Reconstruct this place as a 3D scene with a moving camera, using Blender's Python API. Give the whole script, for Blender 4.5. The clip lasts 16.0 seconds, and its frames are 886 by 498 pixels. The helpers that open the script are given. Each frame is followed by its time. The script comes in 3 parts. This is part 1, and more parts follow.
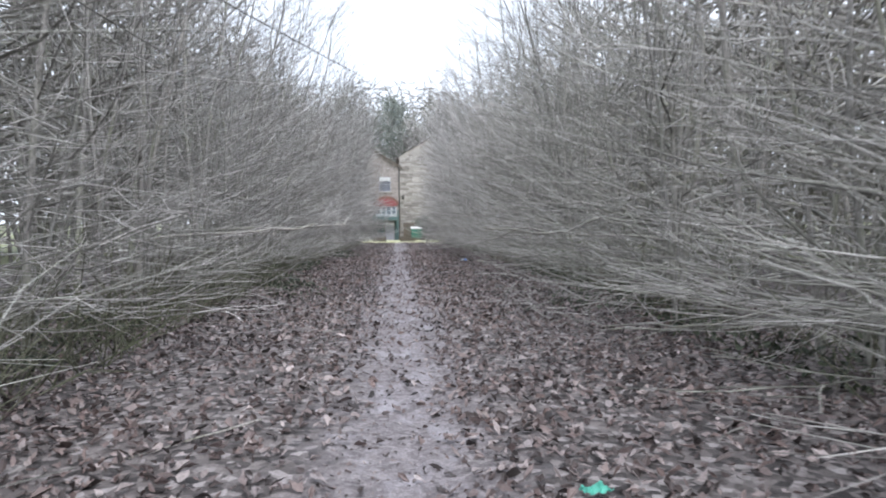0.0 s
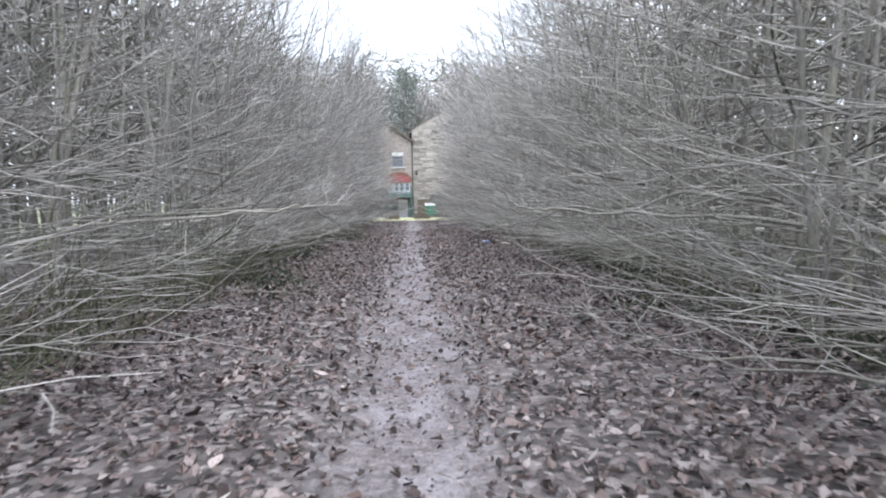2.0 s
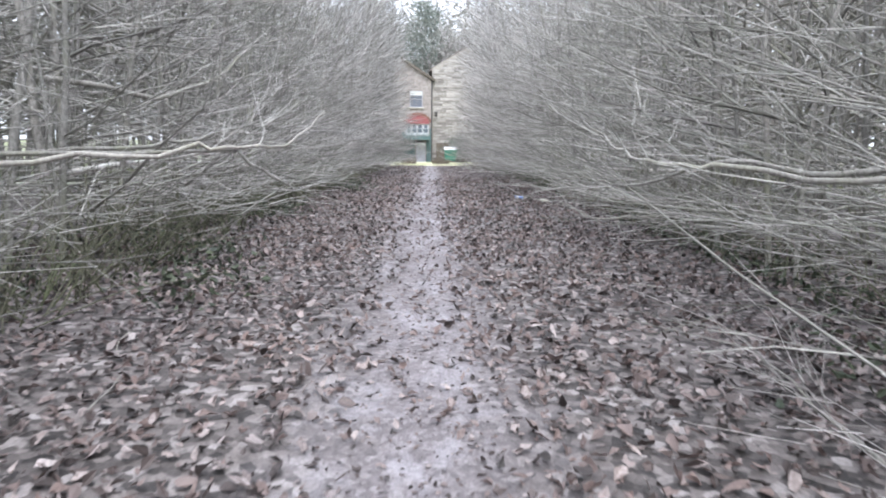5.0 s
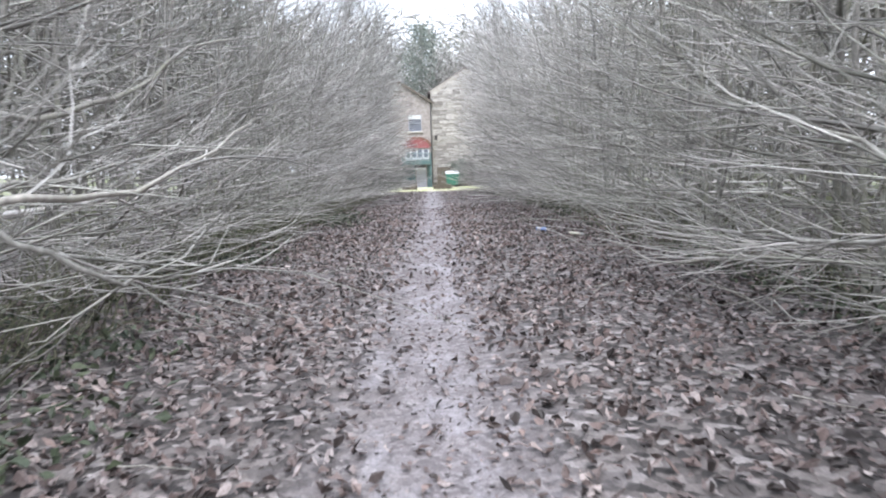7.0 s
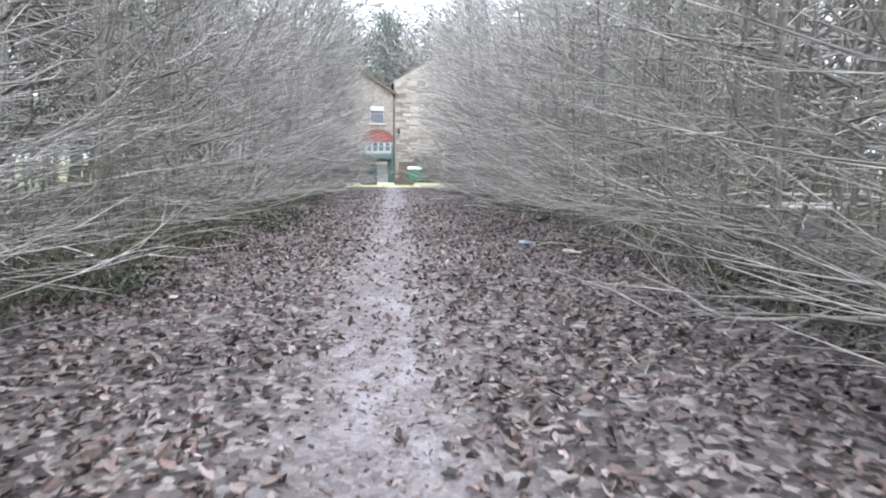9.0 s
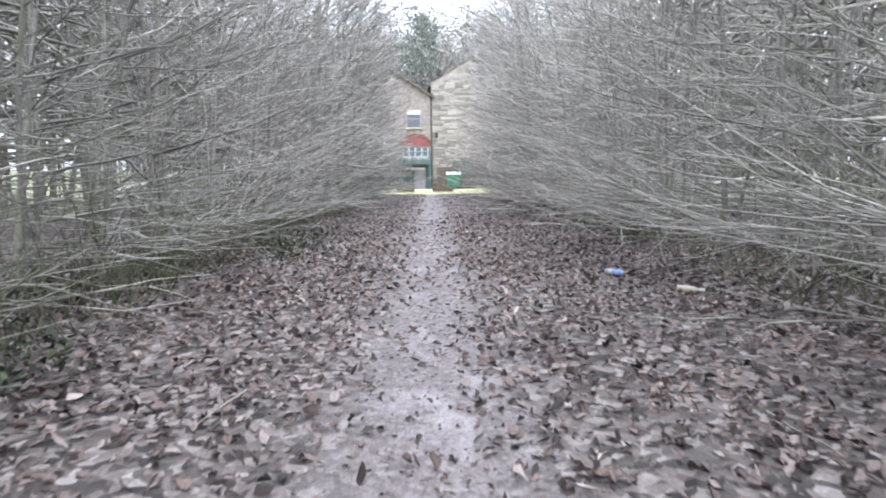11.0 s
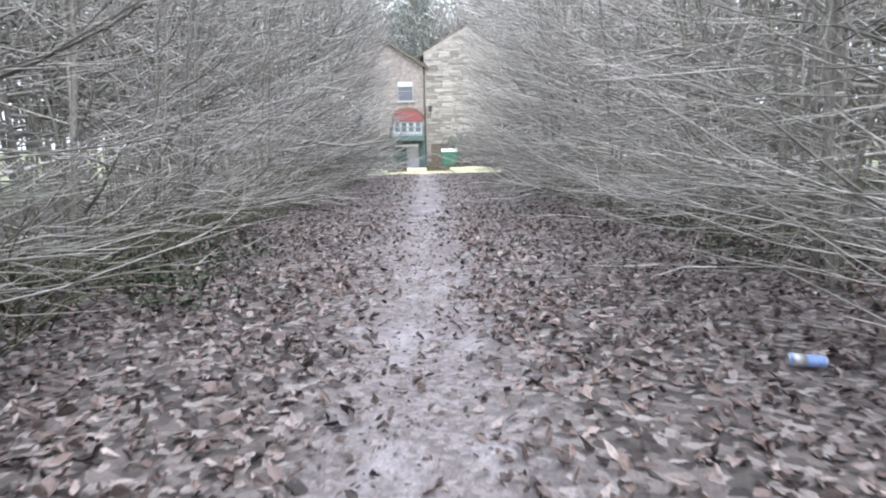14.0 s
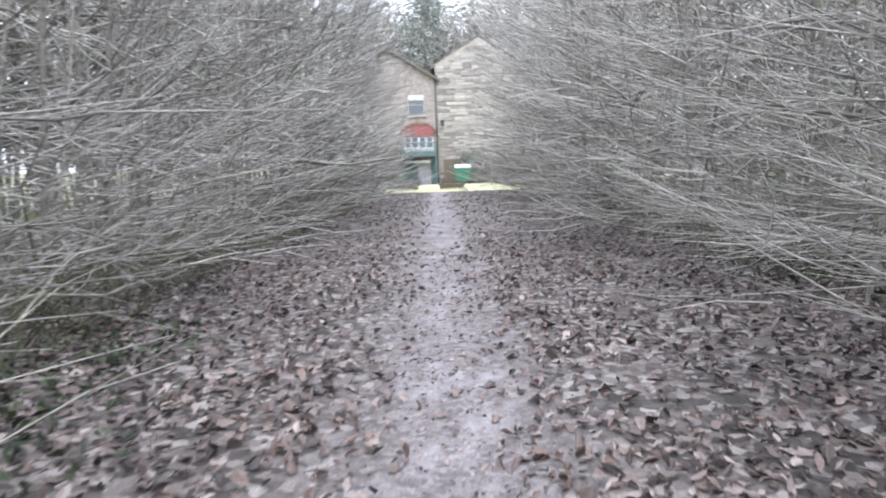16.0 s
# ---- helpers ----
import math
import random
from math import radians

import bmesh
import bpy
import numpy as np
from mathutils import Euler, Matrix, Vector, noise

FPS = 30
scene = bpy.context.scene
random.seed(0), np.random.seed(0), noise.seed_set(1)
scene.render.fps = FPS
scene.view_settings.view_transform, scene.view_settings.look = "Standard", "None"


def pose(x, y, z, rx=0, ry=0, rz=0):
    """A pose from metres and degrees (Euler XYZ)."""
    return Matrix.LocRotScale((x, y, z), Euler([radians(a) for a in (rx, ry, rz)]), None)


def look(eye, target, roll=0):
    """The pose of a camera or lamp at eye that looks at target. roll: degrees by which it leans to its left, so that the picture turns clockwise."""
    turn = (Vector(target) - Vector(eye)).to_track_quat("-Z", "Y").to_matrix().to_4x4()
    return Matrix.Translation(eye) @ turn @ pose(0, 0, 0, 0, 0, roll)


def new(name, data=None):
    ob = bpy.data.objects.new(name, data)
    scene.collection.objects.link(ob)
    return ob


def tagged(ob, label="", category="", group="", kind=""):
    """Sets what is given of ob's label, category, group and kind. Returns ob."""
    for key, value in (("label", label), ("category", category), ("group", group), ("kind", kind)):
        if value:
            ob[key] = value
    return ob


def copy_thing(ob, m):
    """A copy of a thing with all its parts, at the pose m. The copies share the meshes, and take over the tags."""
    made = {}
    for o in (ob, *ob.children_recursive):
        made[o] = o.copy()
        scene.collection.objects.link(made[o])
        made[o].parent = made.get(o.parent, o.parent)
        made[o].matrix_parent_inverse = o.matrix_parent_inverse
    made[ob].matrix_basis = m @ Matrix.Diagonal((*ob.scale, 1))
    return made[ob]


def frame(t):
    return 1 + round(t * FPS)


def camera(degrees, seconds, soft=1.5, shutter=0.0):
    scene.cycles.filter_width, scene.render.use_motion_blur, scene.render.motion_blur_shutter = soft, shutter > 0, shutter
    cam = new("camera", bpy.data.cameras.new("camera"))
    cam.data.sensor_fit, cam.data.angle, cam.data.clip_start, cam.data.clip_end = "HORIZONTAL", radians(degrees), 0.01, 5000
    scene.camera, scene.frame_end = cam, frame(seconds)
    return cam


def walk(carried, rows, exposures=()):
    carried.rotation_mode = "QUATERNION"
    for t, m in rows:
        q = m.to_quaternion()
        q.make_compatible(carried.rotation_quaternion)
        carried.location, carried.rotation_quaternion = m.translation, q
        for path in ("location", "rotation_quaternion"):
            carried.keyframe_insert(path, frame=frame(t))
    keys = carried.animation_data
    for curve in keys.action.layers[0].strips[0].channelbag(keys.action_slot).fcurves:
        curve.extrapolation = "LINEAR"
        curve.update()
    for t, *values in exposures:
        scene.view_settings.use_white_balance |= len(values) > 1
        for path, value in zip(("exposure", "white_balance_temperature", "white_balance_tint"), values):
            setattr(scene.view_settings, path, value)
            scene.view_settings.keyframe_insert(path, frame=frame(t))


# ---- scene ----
# ---- camera ----
LENS = 68.7
STEPS = [
    (0, -0.065, 0.000, 1.457, -3.92, -2.42, 0.24),
    (0.5, 0.000, 0.691, 1.445, -3.07, -4.12, 1.16),
    (1, -0.010, 1.391, 1.479, -4.18, -4.25, -0.10),
    (1.5, 0.028, 2.083, 1.472, -3.07, -4.72, 0.97),
    (2, 0.004, 2.795, 1.485, -2.66, -4.52, 0.93),
    (2.5, 0.057, 3.483, 1.441, -3.71, -5.90, 0.96),
    (3, 0.006, 4.203, 1.436, -2.57, -7.02, 1.09),
    (3.5, 0.019, 4.878, 1.386, -3.53, -7.85, 1.02),
    (3.7, 0.043, 5.152, 1.419, -1.95, -8.82, 1.66),
    (5.8, 0.054, 7.994, 1.456, -1.20, -9.42, -1.01),
    (6, 0.026, 8.265, 1.429, -0.39, -8.89, 0.00),
    (6.5, -0.033, 8.956, 1.468, -2.36, -7.12, -0.02),
    (7, -0.016, 9.655, 1.475, -0.97, -7.33, 1.50),
    (7.5, -0.036, 10.359, 1.468, -2.82, -7.01, 0.04),
    (8, 0.020, 11.103, 1.449, -3.27, -9.53, 0.37),
    (8.5, 0.003, 11.825, 1.459, -3.52, -7.83, -0.36),
    (9, 0.055, 12.573, 1.451, -4.26, -7.73, -0.53),
    (9.5, -0.017, 13.295, 1.441, -2.29, -6.77, -0.43),
    (10, -0.007, 14.042, 1.438, -2.06, -6.61, 0.25),
    (10.2, -0.008, 14.329, 1.399, -1.63, -7.02, 0.47),
    (12.3, 0.012, 17.366, 1.477, -0.36, -7.55, 0.58),
    (12.5, -0.003, 17.661, 1.446, -0.03, -8.00, 0.70),
    (13, 0.006, 18.403, 1.450, -1.46, -7.55, 1.27),
    (13.5, 0.052, 19.114, 1.427, 0.32, -8.93, 1.64),
    (14, 0.011, 19.880, 1.426, -1.53, -9.34, 1.17),
    (14.5, 0.003, 20.607, 1.435, 1.99, -9.60, 1.50),
    (15, -0.059, 21.366, 1.457, 1.63, -8.59, 1.69),
    (15.5, -0.038, 22.109, 1.465, 2.38, -8.08, 1.46),
    (16, -0.062, 22.878, 1.454, -0.54, -7.99, 1.94),
]
cam = camera(LENS, 16.0, soft=1.95, shutter=0.45)
walk(cam, [(t, pose(x, y, z, 90 + p, r, w)) for t, x, y, z, w, p, r in STEPS], exposures=[(0.0, 0.82, 5900, 11), (2.0, 1.0, 5900, 11), (3.5, 1.22, 5900, 11), (6.0, 1.33, 5900, 11), (16.0, 1.33, 5900, 11)])

# ---- world and light ----
world = bpy.data.worlds.new("overcast_sky")
scene.world = world
world.use_nodes = True
wn, wl = world.node_tree.nodes, world.node_tree.links
sky = wn.new("ShaderNodeTexSky")
sky.sky_type = "NISHITA"
sky.sun_disc = False
sky.sun_elevation, sky.sun_rotation = radians(62), radians(170)
sky.dust_density, sky.air_density, sky.ozone_density = 6.0, 1.0, 1.0
pale = wn.new("ShaderNodeHueSaturation")
pale.inputs["Saturation"].default_value = 0.5
wl.new(sky.outputs[0], pale.inputs["Color"])
cloud = wn.new("ShaderNodeMix")
cloud.data_type = "RGBA"
cloud.inputs[0].default_value = 0.7
cloud.inputs[7].default_value = (7.0, 7.25, 7.6, 1)
wl.new(pale.outputs[0], cloud.inputs[6])
wl.new(cloud.outputs[2], wn["Background"].inputs[0])
wn["Background"].inputs[1].default_value = 0.15
sun = new("sun", bpy.data.lights.new("sun", "SUN"))
sun.data.energy, sun.data.angle, sun.data.color = 1.0, radians(50), (1.0, 0.97, 0.93)
sun.matrix_world = look((5, -26, 54), (0, 0, 0))


# ---- materials ----
def nodes_of(mat):
    return mat.node_tree.nodes, mat.node_tree.links


def base_material(name, roughness=0.8):
    mat = bpy.data.materials.new(name)
    mat.use_nodes = True
    n, l = nodes_of(mat)
    bsdf = n["Principled BSDF"]
    bsdf.inputs["Roughness"].default_value = roughness
    return mat, n, l, bsdf


def coords(n, l, scale, kind="Object"):
    tc, mp = n.new("ShaderNodeTexCoord"), n.new("ShaderNodeMapping")
    l.new(tc.outputs[kind], mp.inputs["Vector"])
    mp.inputs["Scale"].default_value = scale if isinstance(scale, tuple) else (scale,) * 3
    return mp.outputs[0]


def noise_tex(n, l, vec, scale, detail=5.0, rough=0.6):
    t = n.new("ShaderNodeTexNoise")
    t.inputs["Scale"].default_value, t.inputs["Detail"].default_value, t.inputs["Roughness"].default_value = scale, detail, rough
    l.new(vec, t.inputs["Vector"])
    return t.outputs["Fac"]


def ramp(n, l, fac, stops):
    r = n.new("ShaderNodeValToRGB")
    e = r.color_ramp.elements
    while len(e) < len(stops):
        e.new(0.5)
    for el, (p, c) in zip(e, stops):
        el.position, el.color = p, (*c, 1)
    l.new(fac, r.inputs[0])
    return r.outputs[0]


def mixed(n, l, fac, a, b, mode="MIX"):
    m = n.new("ShaderNodeMix")
    m.data_type, m.blend_type = "RGBA", mode
    for sock, v in ((m.inputs[0], fac), (m.inputs[6], a), (m.inputs[7], b)):
        if hasattr(v, "links"):
            l.new(v, sock)
        elif isinstance(v, tuple):
            sock.default_value = (*v, 1)
        else:
            sock.default_value = v
    return m.outputs[2]


def relief(n, l, height, bsdf, strength=0.4, distance=0.02):
    b = n.new("ShaderNodeBump")
    b.inputs["Strength"].default_value, b.inputs["Distance"].default_value = strength, distance
    l.new(height, b.inputs["Height"])
    l.new(b.outputs[0], bsdf.inputs["Normal"])


def weathered(name, light, dark, scale=2.0, fine=30.0, roughness=0.8, bump=0.3, stretch=(1, 1, 1), metallic=0.0):
    """A surface with stains at one scale and grain at another."""
    mat, n, l, bsdf = base_material(name, roughness)
    v = coords(n, l, stretch)
    a, b = noise_tex(n, l, v, scale), noise_tex(n, l, v, fine)
    col = ramp(n, l, a, [(0.3, dark), (0.7, light)])
    grain = ramp(n, l, b, [(0.25, (0.62, 0.62, 0.62)), (0.7, (1, 1, 1))])
    l.new(mixed(n, l, 1.0, col, grain, "MULTIPLY"), bsdf.inputs["Base Color"])
    bsdf.inputs["Metallic"].default_value = metallic
    relief(n, l, b, bsdf, bump)
    return mat


def bark_material(name, dark, light, moss):
    mat, n, l, bsdf = base_material(name, 0.75)
    v = coords(n, l, (1, 1, 0.35))
    a, b = noise_tex(n, l, v, 3.0), noise_tex(n, l, v, 45.0)
    info = n.new("ShaderNodeObjectInfo")
    col = ramp(n, l, b, [(0.3, dark), (0.7, light)])
    patch = ramp(n, l, a, [(0.5, (0, 0, 0)), (0.75, (1, 1, 1))])
    col = mixed(n, l, patch, col, moss)
    shade = ramp(n, l, info.outputs["Random"], [(0, (0.75, 0.75, 0.75)), (1, (1.15, 1.12, 1.1))])
    l.new(mixed(n, l, 1.0, col, shade, "MULTIPLY"), bsdf.inputs["Base Color"])
    relief(n, l, b, bsdf, 0.5, 0.01)
    return mat


def twig_material():
    mat, n, l, bsdf = base_material("twig_bark", 0.5)
    geo = n.new("ShaderNodeNewGeometry")
    # Palest of the random bark tones stand in for highlights on twigs.
    col = ramp(n, l, geo.outputs["Random Per Island"], [(0.0, (0.17, 0.163, 0.152)), (0.35, (0.37, 0.358, 0.342)), (0.75, (0.56, 0.545, 0.526)), (1.0, (0.8, 0.785, 0.765))])
    v = coords(n, l, 1.0)
    b = noise_tex(n, l, v, 14.0)
    col = mixed(n, l, 1.0, col, ramp(n, l, b, [(0.3, (0.65, 0.66, 0.62)), (0.65, (1, 1, 1))]), "MULTIPLY")
    info = n.new("ShaderNodeObjectInfo")
    tone = ramp(n, l, info.outputs["Random"], [(0.0, (0.7, 0.71, 0.64)), (0.45, (0.97, 0.96, 0.94)), (1.0, (1.18, 1.14, 1.15))])
    l.new(mixed(n, l, 1.0, col, tone, "MULTIPLY"), bsdf.inputs["Base Color"])
    return mat


def leaf_material(name, stops, rough=0.55):
    mat, n, l, bsdf = base_material(name, rough)
    geo = n.new("ShaderNodeNewGeometry")
    col = ramp(n, l, geo.outputs["Random Per Island"], stops)
    v = coords(n, l, 1.0)
    a, b = noise_tex(n, l, v, 0.6), noise_tex(n, l, v, 60.0)
    col = mixed(n, l, 1.0, col, ramp(n, l, a, [(0.35, (0.78, 0.77, 0.79)), (0.65, (1.06, 0.99, 0.96))]), "MULTIPLY")
    l.new(mixed(n, l, 1.0, col, ramp(n, l, b, [(0.3, (0.6, 0.6, 0.6)), (0.6, (1, 1, 1))]), "MULTIPLY"), bsdf.inputs["Base Color"])
    return mat


def ground_material():
    """Trodden damp mud along the middle of the lane, dark litter soil beside it, rough grass beyond the wood."""
    mat, n, l, bsdf = base_material("lane_ground", 0.7)
    v = coords(n, l, 1.0)
    sep = n.new("ShaderNodeSeparateXYZ")
    l.new(v, sep.inputs[0])
    big, mid, fine = noise_tex(n, l, v, 0.7), noise_tex(n, l, v, 5.0), noise_tex(n, l, v, 55.0)

    def calc(op, a, b):
        m = n.new("ShaderNodeMath")
        m.operation = op
        for s, x in zip(m.inputs, (a, b)):
            if hasattr(x, "links"):
                l.new(x, s)
            else:
                s.default_value = x
        return m.outputs[0]
    off = calc("ABSOLUTE", sep.outputs["X"], 0.0)
    edge = calc("ADD", off, calc("MULTIPLY", calc("SUBTRACT", mid, 0.5), 1.1))
    mask = ramp(n, l, edge, [(0.15, (1, 1, 1)), (0.85, (0, 0, 0))])
    flakes = []
    for scale, dist in ((15.0, 0.9), (26.0, 1.0)):
        warp = n.new("ShaderNodeTexNoise")
        warp.inputs["Scale"].default_value = 9.0
        l.new(v, warp.inputs["Vector"])
        vor = n.new("ShaderNodeTexVoronoi")
        vor.inputs["Scale"].default_value, vor.inputs["Randomness"].default_value = scale, 1.0
        l.new(mixed(n, l, 0.06, v, warp.outputs["Color"], "ADD"), vor.inputs["Vector"])
        cell = n.new("ShaderNodeSeparateColor")
        l.new(vor.outputs["Color"], cell.inputs[0])
        flakes.append((cell.outputs[0], vor.outputs["Distance"]))
    trodden = ramp(n, l, flakes[1][0], [(0.0, (0.12, 0.1, 0.1)), (0.55, (0.255, 0.222, 0.225)), (1.0, (0.44, 0.4, 0.402))])
    mud = mixed(n, l, 0.55, ramp(n, l, mid, [(0.25, (0.135, 0.117, 0.122)), (0.5, (0.228, 0.204, 0.213)), (0.78, (0.39, 0.358, 0.373))]), trodden)
    worn = ramp(n, l, noise_tex(n, l, coords(n, l, (1.6, 0.8, 1)), 1.6, 6.0, 0.7), [(0.5, (0, 0, 0)), (0.62, (0.8, 0.8, 0.8))])
    mud = mixed(n, l, worn, mud, (0.43, 0.4, 0.425))
    soil = ramp(n, l, flakes[0][0], [(0.0, (0.035, 0.03, 0.029)), (0.4, (0.12, 0.103, 0.098)), (0.8, (0.24, 0.21, 0.2)), (1.0, (0.42, 0.38, 0.37))])
    col = mixed(n, l, mask, soil, mud)
    wide = ramp(n, l, calc("MULTIPLY", off, 0.05), [(0.45, (0, 0, 0)), (0.6, (1, 1, 1))])
    grass = ramp(n, l, big, [(0.3, (0.12, 0.15, 0.05)), (0.7, (0.3, 0.3, 0.16))])
    col = mixed(n, l, wide, col, grass)
    l.new(mixed(n, l, 1.0, col, ramp(n, l, fine, [(0.3, (0.6, 0.6, 0.6)), (0.65, (1.05, 1.05, 1.05))]), "MULTIPLY"), bsdf.inputs["Base Color"])
    l.new(ramp(n, l, mid, [(0.3, (0.5, 0.5, 0.5)), (0.6, (0.8, 0.8, 0.8))]), bsdf.inputs["Roughness"])
    relief(n, l, mixed(n, l, 0.5, flakes[0][1], fine), bsdf, 0.7, 0.03)
    return mat


BARK = bark_material("stem_bark", (0.16, 0.153, 0.142), (0.44, 0.425, 0.395), (0.27, 0.285, 0.2))
TWIG = twig_material()
LITTER = leaf_material("dead_leaf", [(0.0, (0.03, 0.025, 0.023)), (0.25, (0.09, 0.071, 0.066)), (0.48, (0.2, 0.161, 0.151)), (0.65, (0.26, 0.199, 0.179)), (0.86, (0.379, 0.337, 0.326)), (0.95, (0.439, 0.384, 0.365)), (1.0, (0.592, 0.537, 0.514))])
IVY = leaf_material("ivy_leaf", [(0.0, (0.025, 0.036, 0.02)), (0.6, (0.06, 0.082, 0.045)), (1.0, (0.12, 0.145, 0.085))])
GROUND = ground_material()


# ---- mesh helpers ----
def mesh_of(name, verts, faces, mat=None, smooth=True):
    me = bpy.data.meshes.new(name)
    me.from_pydata([tuple(v) for v in verts], [], faces)
    if smooth:
        me.polygons.foreach_set("use_smooth", [True] * len(me.polygons))
    if mat:
        me.materials.append(mat)
    me.update()
    return me


class Tubes:
    """Collects tapering tubes along lines of points, and makes one mesh of them."""

    def __init__(self):
        self.verts, self.faces, self.count = [], [], 0

    def add(self, pts, r0, r1, sides=3):
        pts = np.asarray(pts, float)
        k = len(pts)
        d = np.gradient(pts, axis=0)
        d /= np.linalg.norm(d, axis=1)[:, None] + 1e-9
        ref = np.array((0.0, 0.0, 1.0)) if abs(d[0, 2]) < 0.8 else np.array((1.0, 0.0, 0.0))
        u = np.cross(d, ref)
        u /= np.linalg.norm(u, axis=1)[:, None] + 1e-9
        w = np.cross(d, u)
        r = np.linspace(r0, r1, k)[:, None]
        a = np.arange(sides) * 2 * math.pi / sides
        ring = pts[:, None] + r[:, :, None] * (np.cos(a)[None, :, None] * u[:, None] + np.sin(a)[None, :, None] * w[:, None])
        self.verts.append(ring.reshape(-1, 3))
        c = self.count
        for i in range(k - 1):
            for j in range(sides):
                j2 = (j + 1) % sides
                self.faces.append((c + i * sides + j, c + i * sides + j2, c + (i + 1) * sides + j2, c + (i + 1) * sides + j))
        if sides > 3:
            self.faces.append(tuple(c + (k - 1) * sides + j for j in range(sides)))
        self.count += k * sides

    def mesh(self, name, mat):
        return mesh_of(name, np.concatenate(self.verts), self.faces, mat)


def bent_line(rng, start, way, length, steps, sag=0.0, lift=0.0, wander=0.12):
    """A line that sags at first, lifts towards its tip and wanders a little."""
    p, d = np.array(start, float), np.array(way, float)
    d /= np.linalg.norm(d)
    out, s = [p.copy()], length / steps
    for i in range(steps):
        f = i / steps
        d = d + np.array((rng.gauss(0, wander), rng.gauss(0, wander), rng.gauss(0, wander * 0.7) - sag * (1 - f) + lift * f))
        d /= np.linalg.norm(d)
        p = p + d * s
        out.append(p.copy())
    return np.array(out)


def box_into(bm, size, centre, bevel=0.0, turn=0.0):
    m = Matrix.Translation(centre) @ Matrix.Rotation(turn, 4, "Z") @ Matrix.Diagonal((*size, 1))
    made = bmesh.ops.create_cube(bm, size=1.0, matrix=m)
    if bevel:
        edges = list({e for v in made["verts"] for e in v.link_edges})
        bmesh.ops.bevel(bm, geom=edges, offset=bevel, segments=1, affect="EDGES", profile=0.5)


def from_bm(name, bm, mat, parent=None):
    me = bpy.data.meshes.new(name)
    bmesh.ops.recalc_face_normals(bm, faces=bm.faces)
    bm.to_mesh(me)
    bm.free()
    me.materials.append(mat)
    ob = new(name, me)
    ob.parent = parent
    return ob


def boxes(name, mat, parent, items, bevel=0.01):
    bm = bmesh.new()
    for size, centre in items:
        box_into(bm, size, centre, bevel)
    return from_bm(name, bm, mat, parent)


# ---- ground ----
HOUSE_Y = 80.0
LAWN_Y = 61.0


def fall(y):
    """The lane sinks gently towards the house."""
    d = min(max(0.0, y - 28), 58)
    return -0.0168 * d * d / (d + 3)


def ground_height(x, y):
    near = max(0.0, 1 - max(0.0, y - 56) / 4)
    h = 0.035 * noise.noise((x * 0.9, y * 0.9, 0)) + 0.018 * noise.noise((x * 3.1, y * 3.1, 4))
    dip = -0.035 * math.exp(-(x / 0.55) ** 2)
    bank = 0.22 * min(1.0, max(0.0, abs(x) - 3.0) / 2.5)
    return near * (h + dip + bank) + fall(y)


def spread(fine_from, fine_to, step, far_from, far_to):
    mid = list(np.arange(fine_from, fine_to, step))
    out, g, p = [], step, fine_to
    while p < far_to:
        out.append(p)
        g *= 1.35
        p += g
    out.append(far_to)
    low, g, p = [], step, fine_from - step
    while p > far_from:
        low.append(p)
        g *= 1.35
        p -= g
    low.append(far_from)
    return low[::-1] + mid + out


def build_ground():
    xs, ys = spread(-6, 6, 0.24, -900, 900), spread(-3, 60, 0.36, -600, 1500)
    verts = [(x, y, ground_height(x, y)) for y in ys for x in xs]
    w = len(xs)
    faces = [(j * w + i, j * w + i + 1, (j + 1) * w + i + 1, (j + 1) * w + i) for j in range(len(ys) - 1) for i in range(w - 1)]
    tagged(new("ground", mesh_of("ground", verts, faces, GROUND)), "trodden mud lane with dark leaf-strewn soil beside it", "ground", kind="structure")


build_ground()


# ---- trees along the lane ----
def point_on(line, f):
    idx = f * (len(line) - 1)
    lo = min(int(idx), len(line) - 2)
    d = line[lo + 1] - line[lo]
    return line[lo] + d * (idx - lo), d / (np.linalg.norm(d) + 1e-9)


def spray(rng, bough, limb_t, twig_t, r, subs, twigs, reach, steps=3, stout=1.0):
    """A bough with side shoots in a flat spray, and finer twigs on those."""
    limb_t.add(bough, r, 0.004 * stout, 3)
    for j in range(subs):
        q = 0.12 + 0.87 * (j + rng.random()) / subs
        s, d = point_on(bough, q)
        side = np.cross(d, (0, 0, 1))
        side /= np.linalg.norm(side) + 1e-6
        w2 = d * rng.uniform(0.6, 1.1) + side * (1 if j % 2 else -1) * rng.uniform(0.25, 0.8) + np.array((0, 0, rng.gauss(0.06, 0.13)))
        sub = bent_line(rng, s, w2, reach * rng.uniform(0.5, 1.2) * (1.15 - 0.45 * q), steps, 0.09, 0.26, 0.19)
        sub[:, 2] = np.maximum(sub[:, 2], 0.14 + 0.1 * np.maximum(0, sub[:, 0]))
        twig_t.add(sub, 0.0062 * stout, 0.0026 * stout, 3)
        for k2 in range(twigs):
            s3, d3 = point_on(sub, rng.uniform(0.15, 0.9))
            w3 = d3 + side * rng.choice((-1, 1)) * rng.uniform(0.2, 0.8) + np.array((0, 0, rng.gauss(0.08, 0.22)))
            twig_t.add(bent_line(rng, s3, w3, rng.uniform(0.3, 0.65), 1, 0, 0, 0.1), 0.0042 * min(1, stout), 0.0018 * min(1, stout), 3)


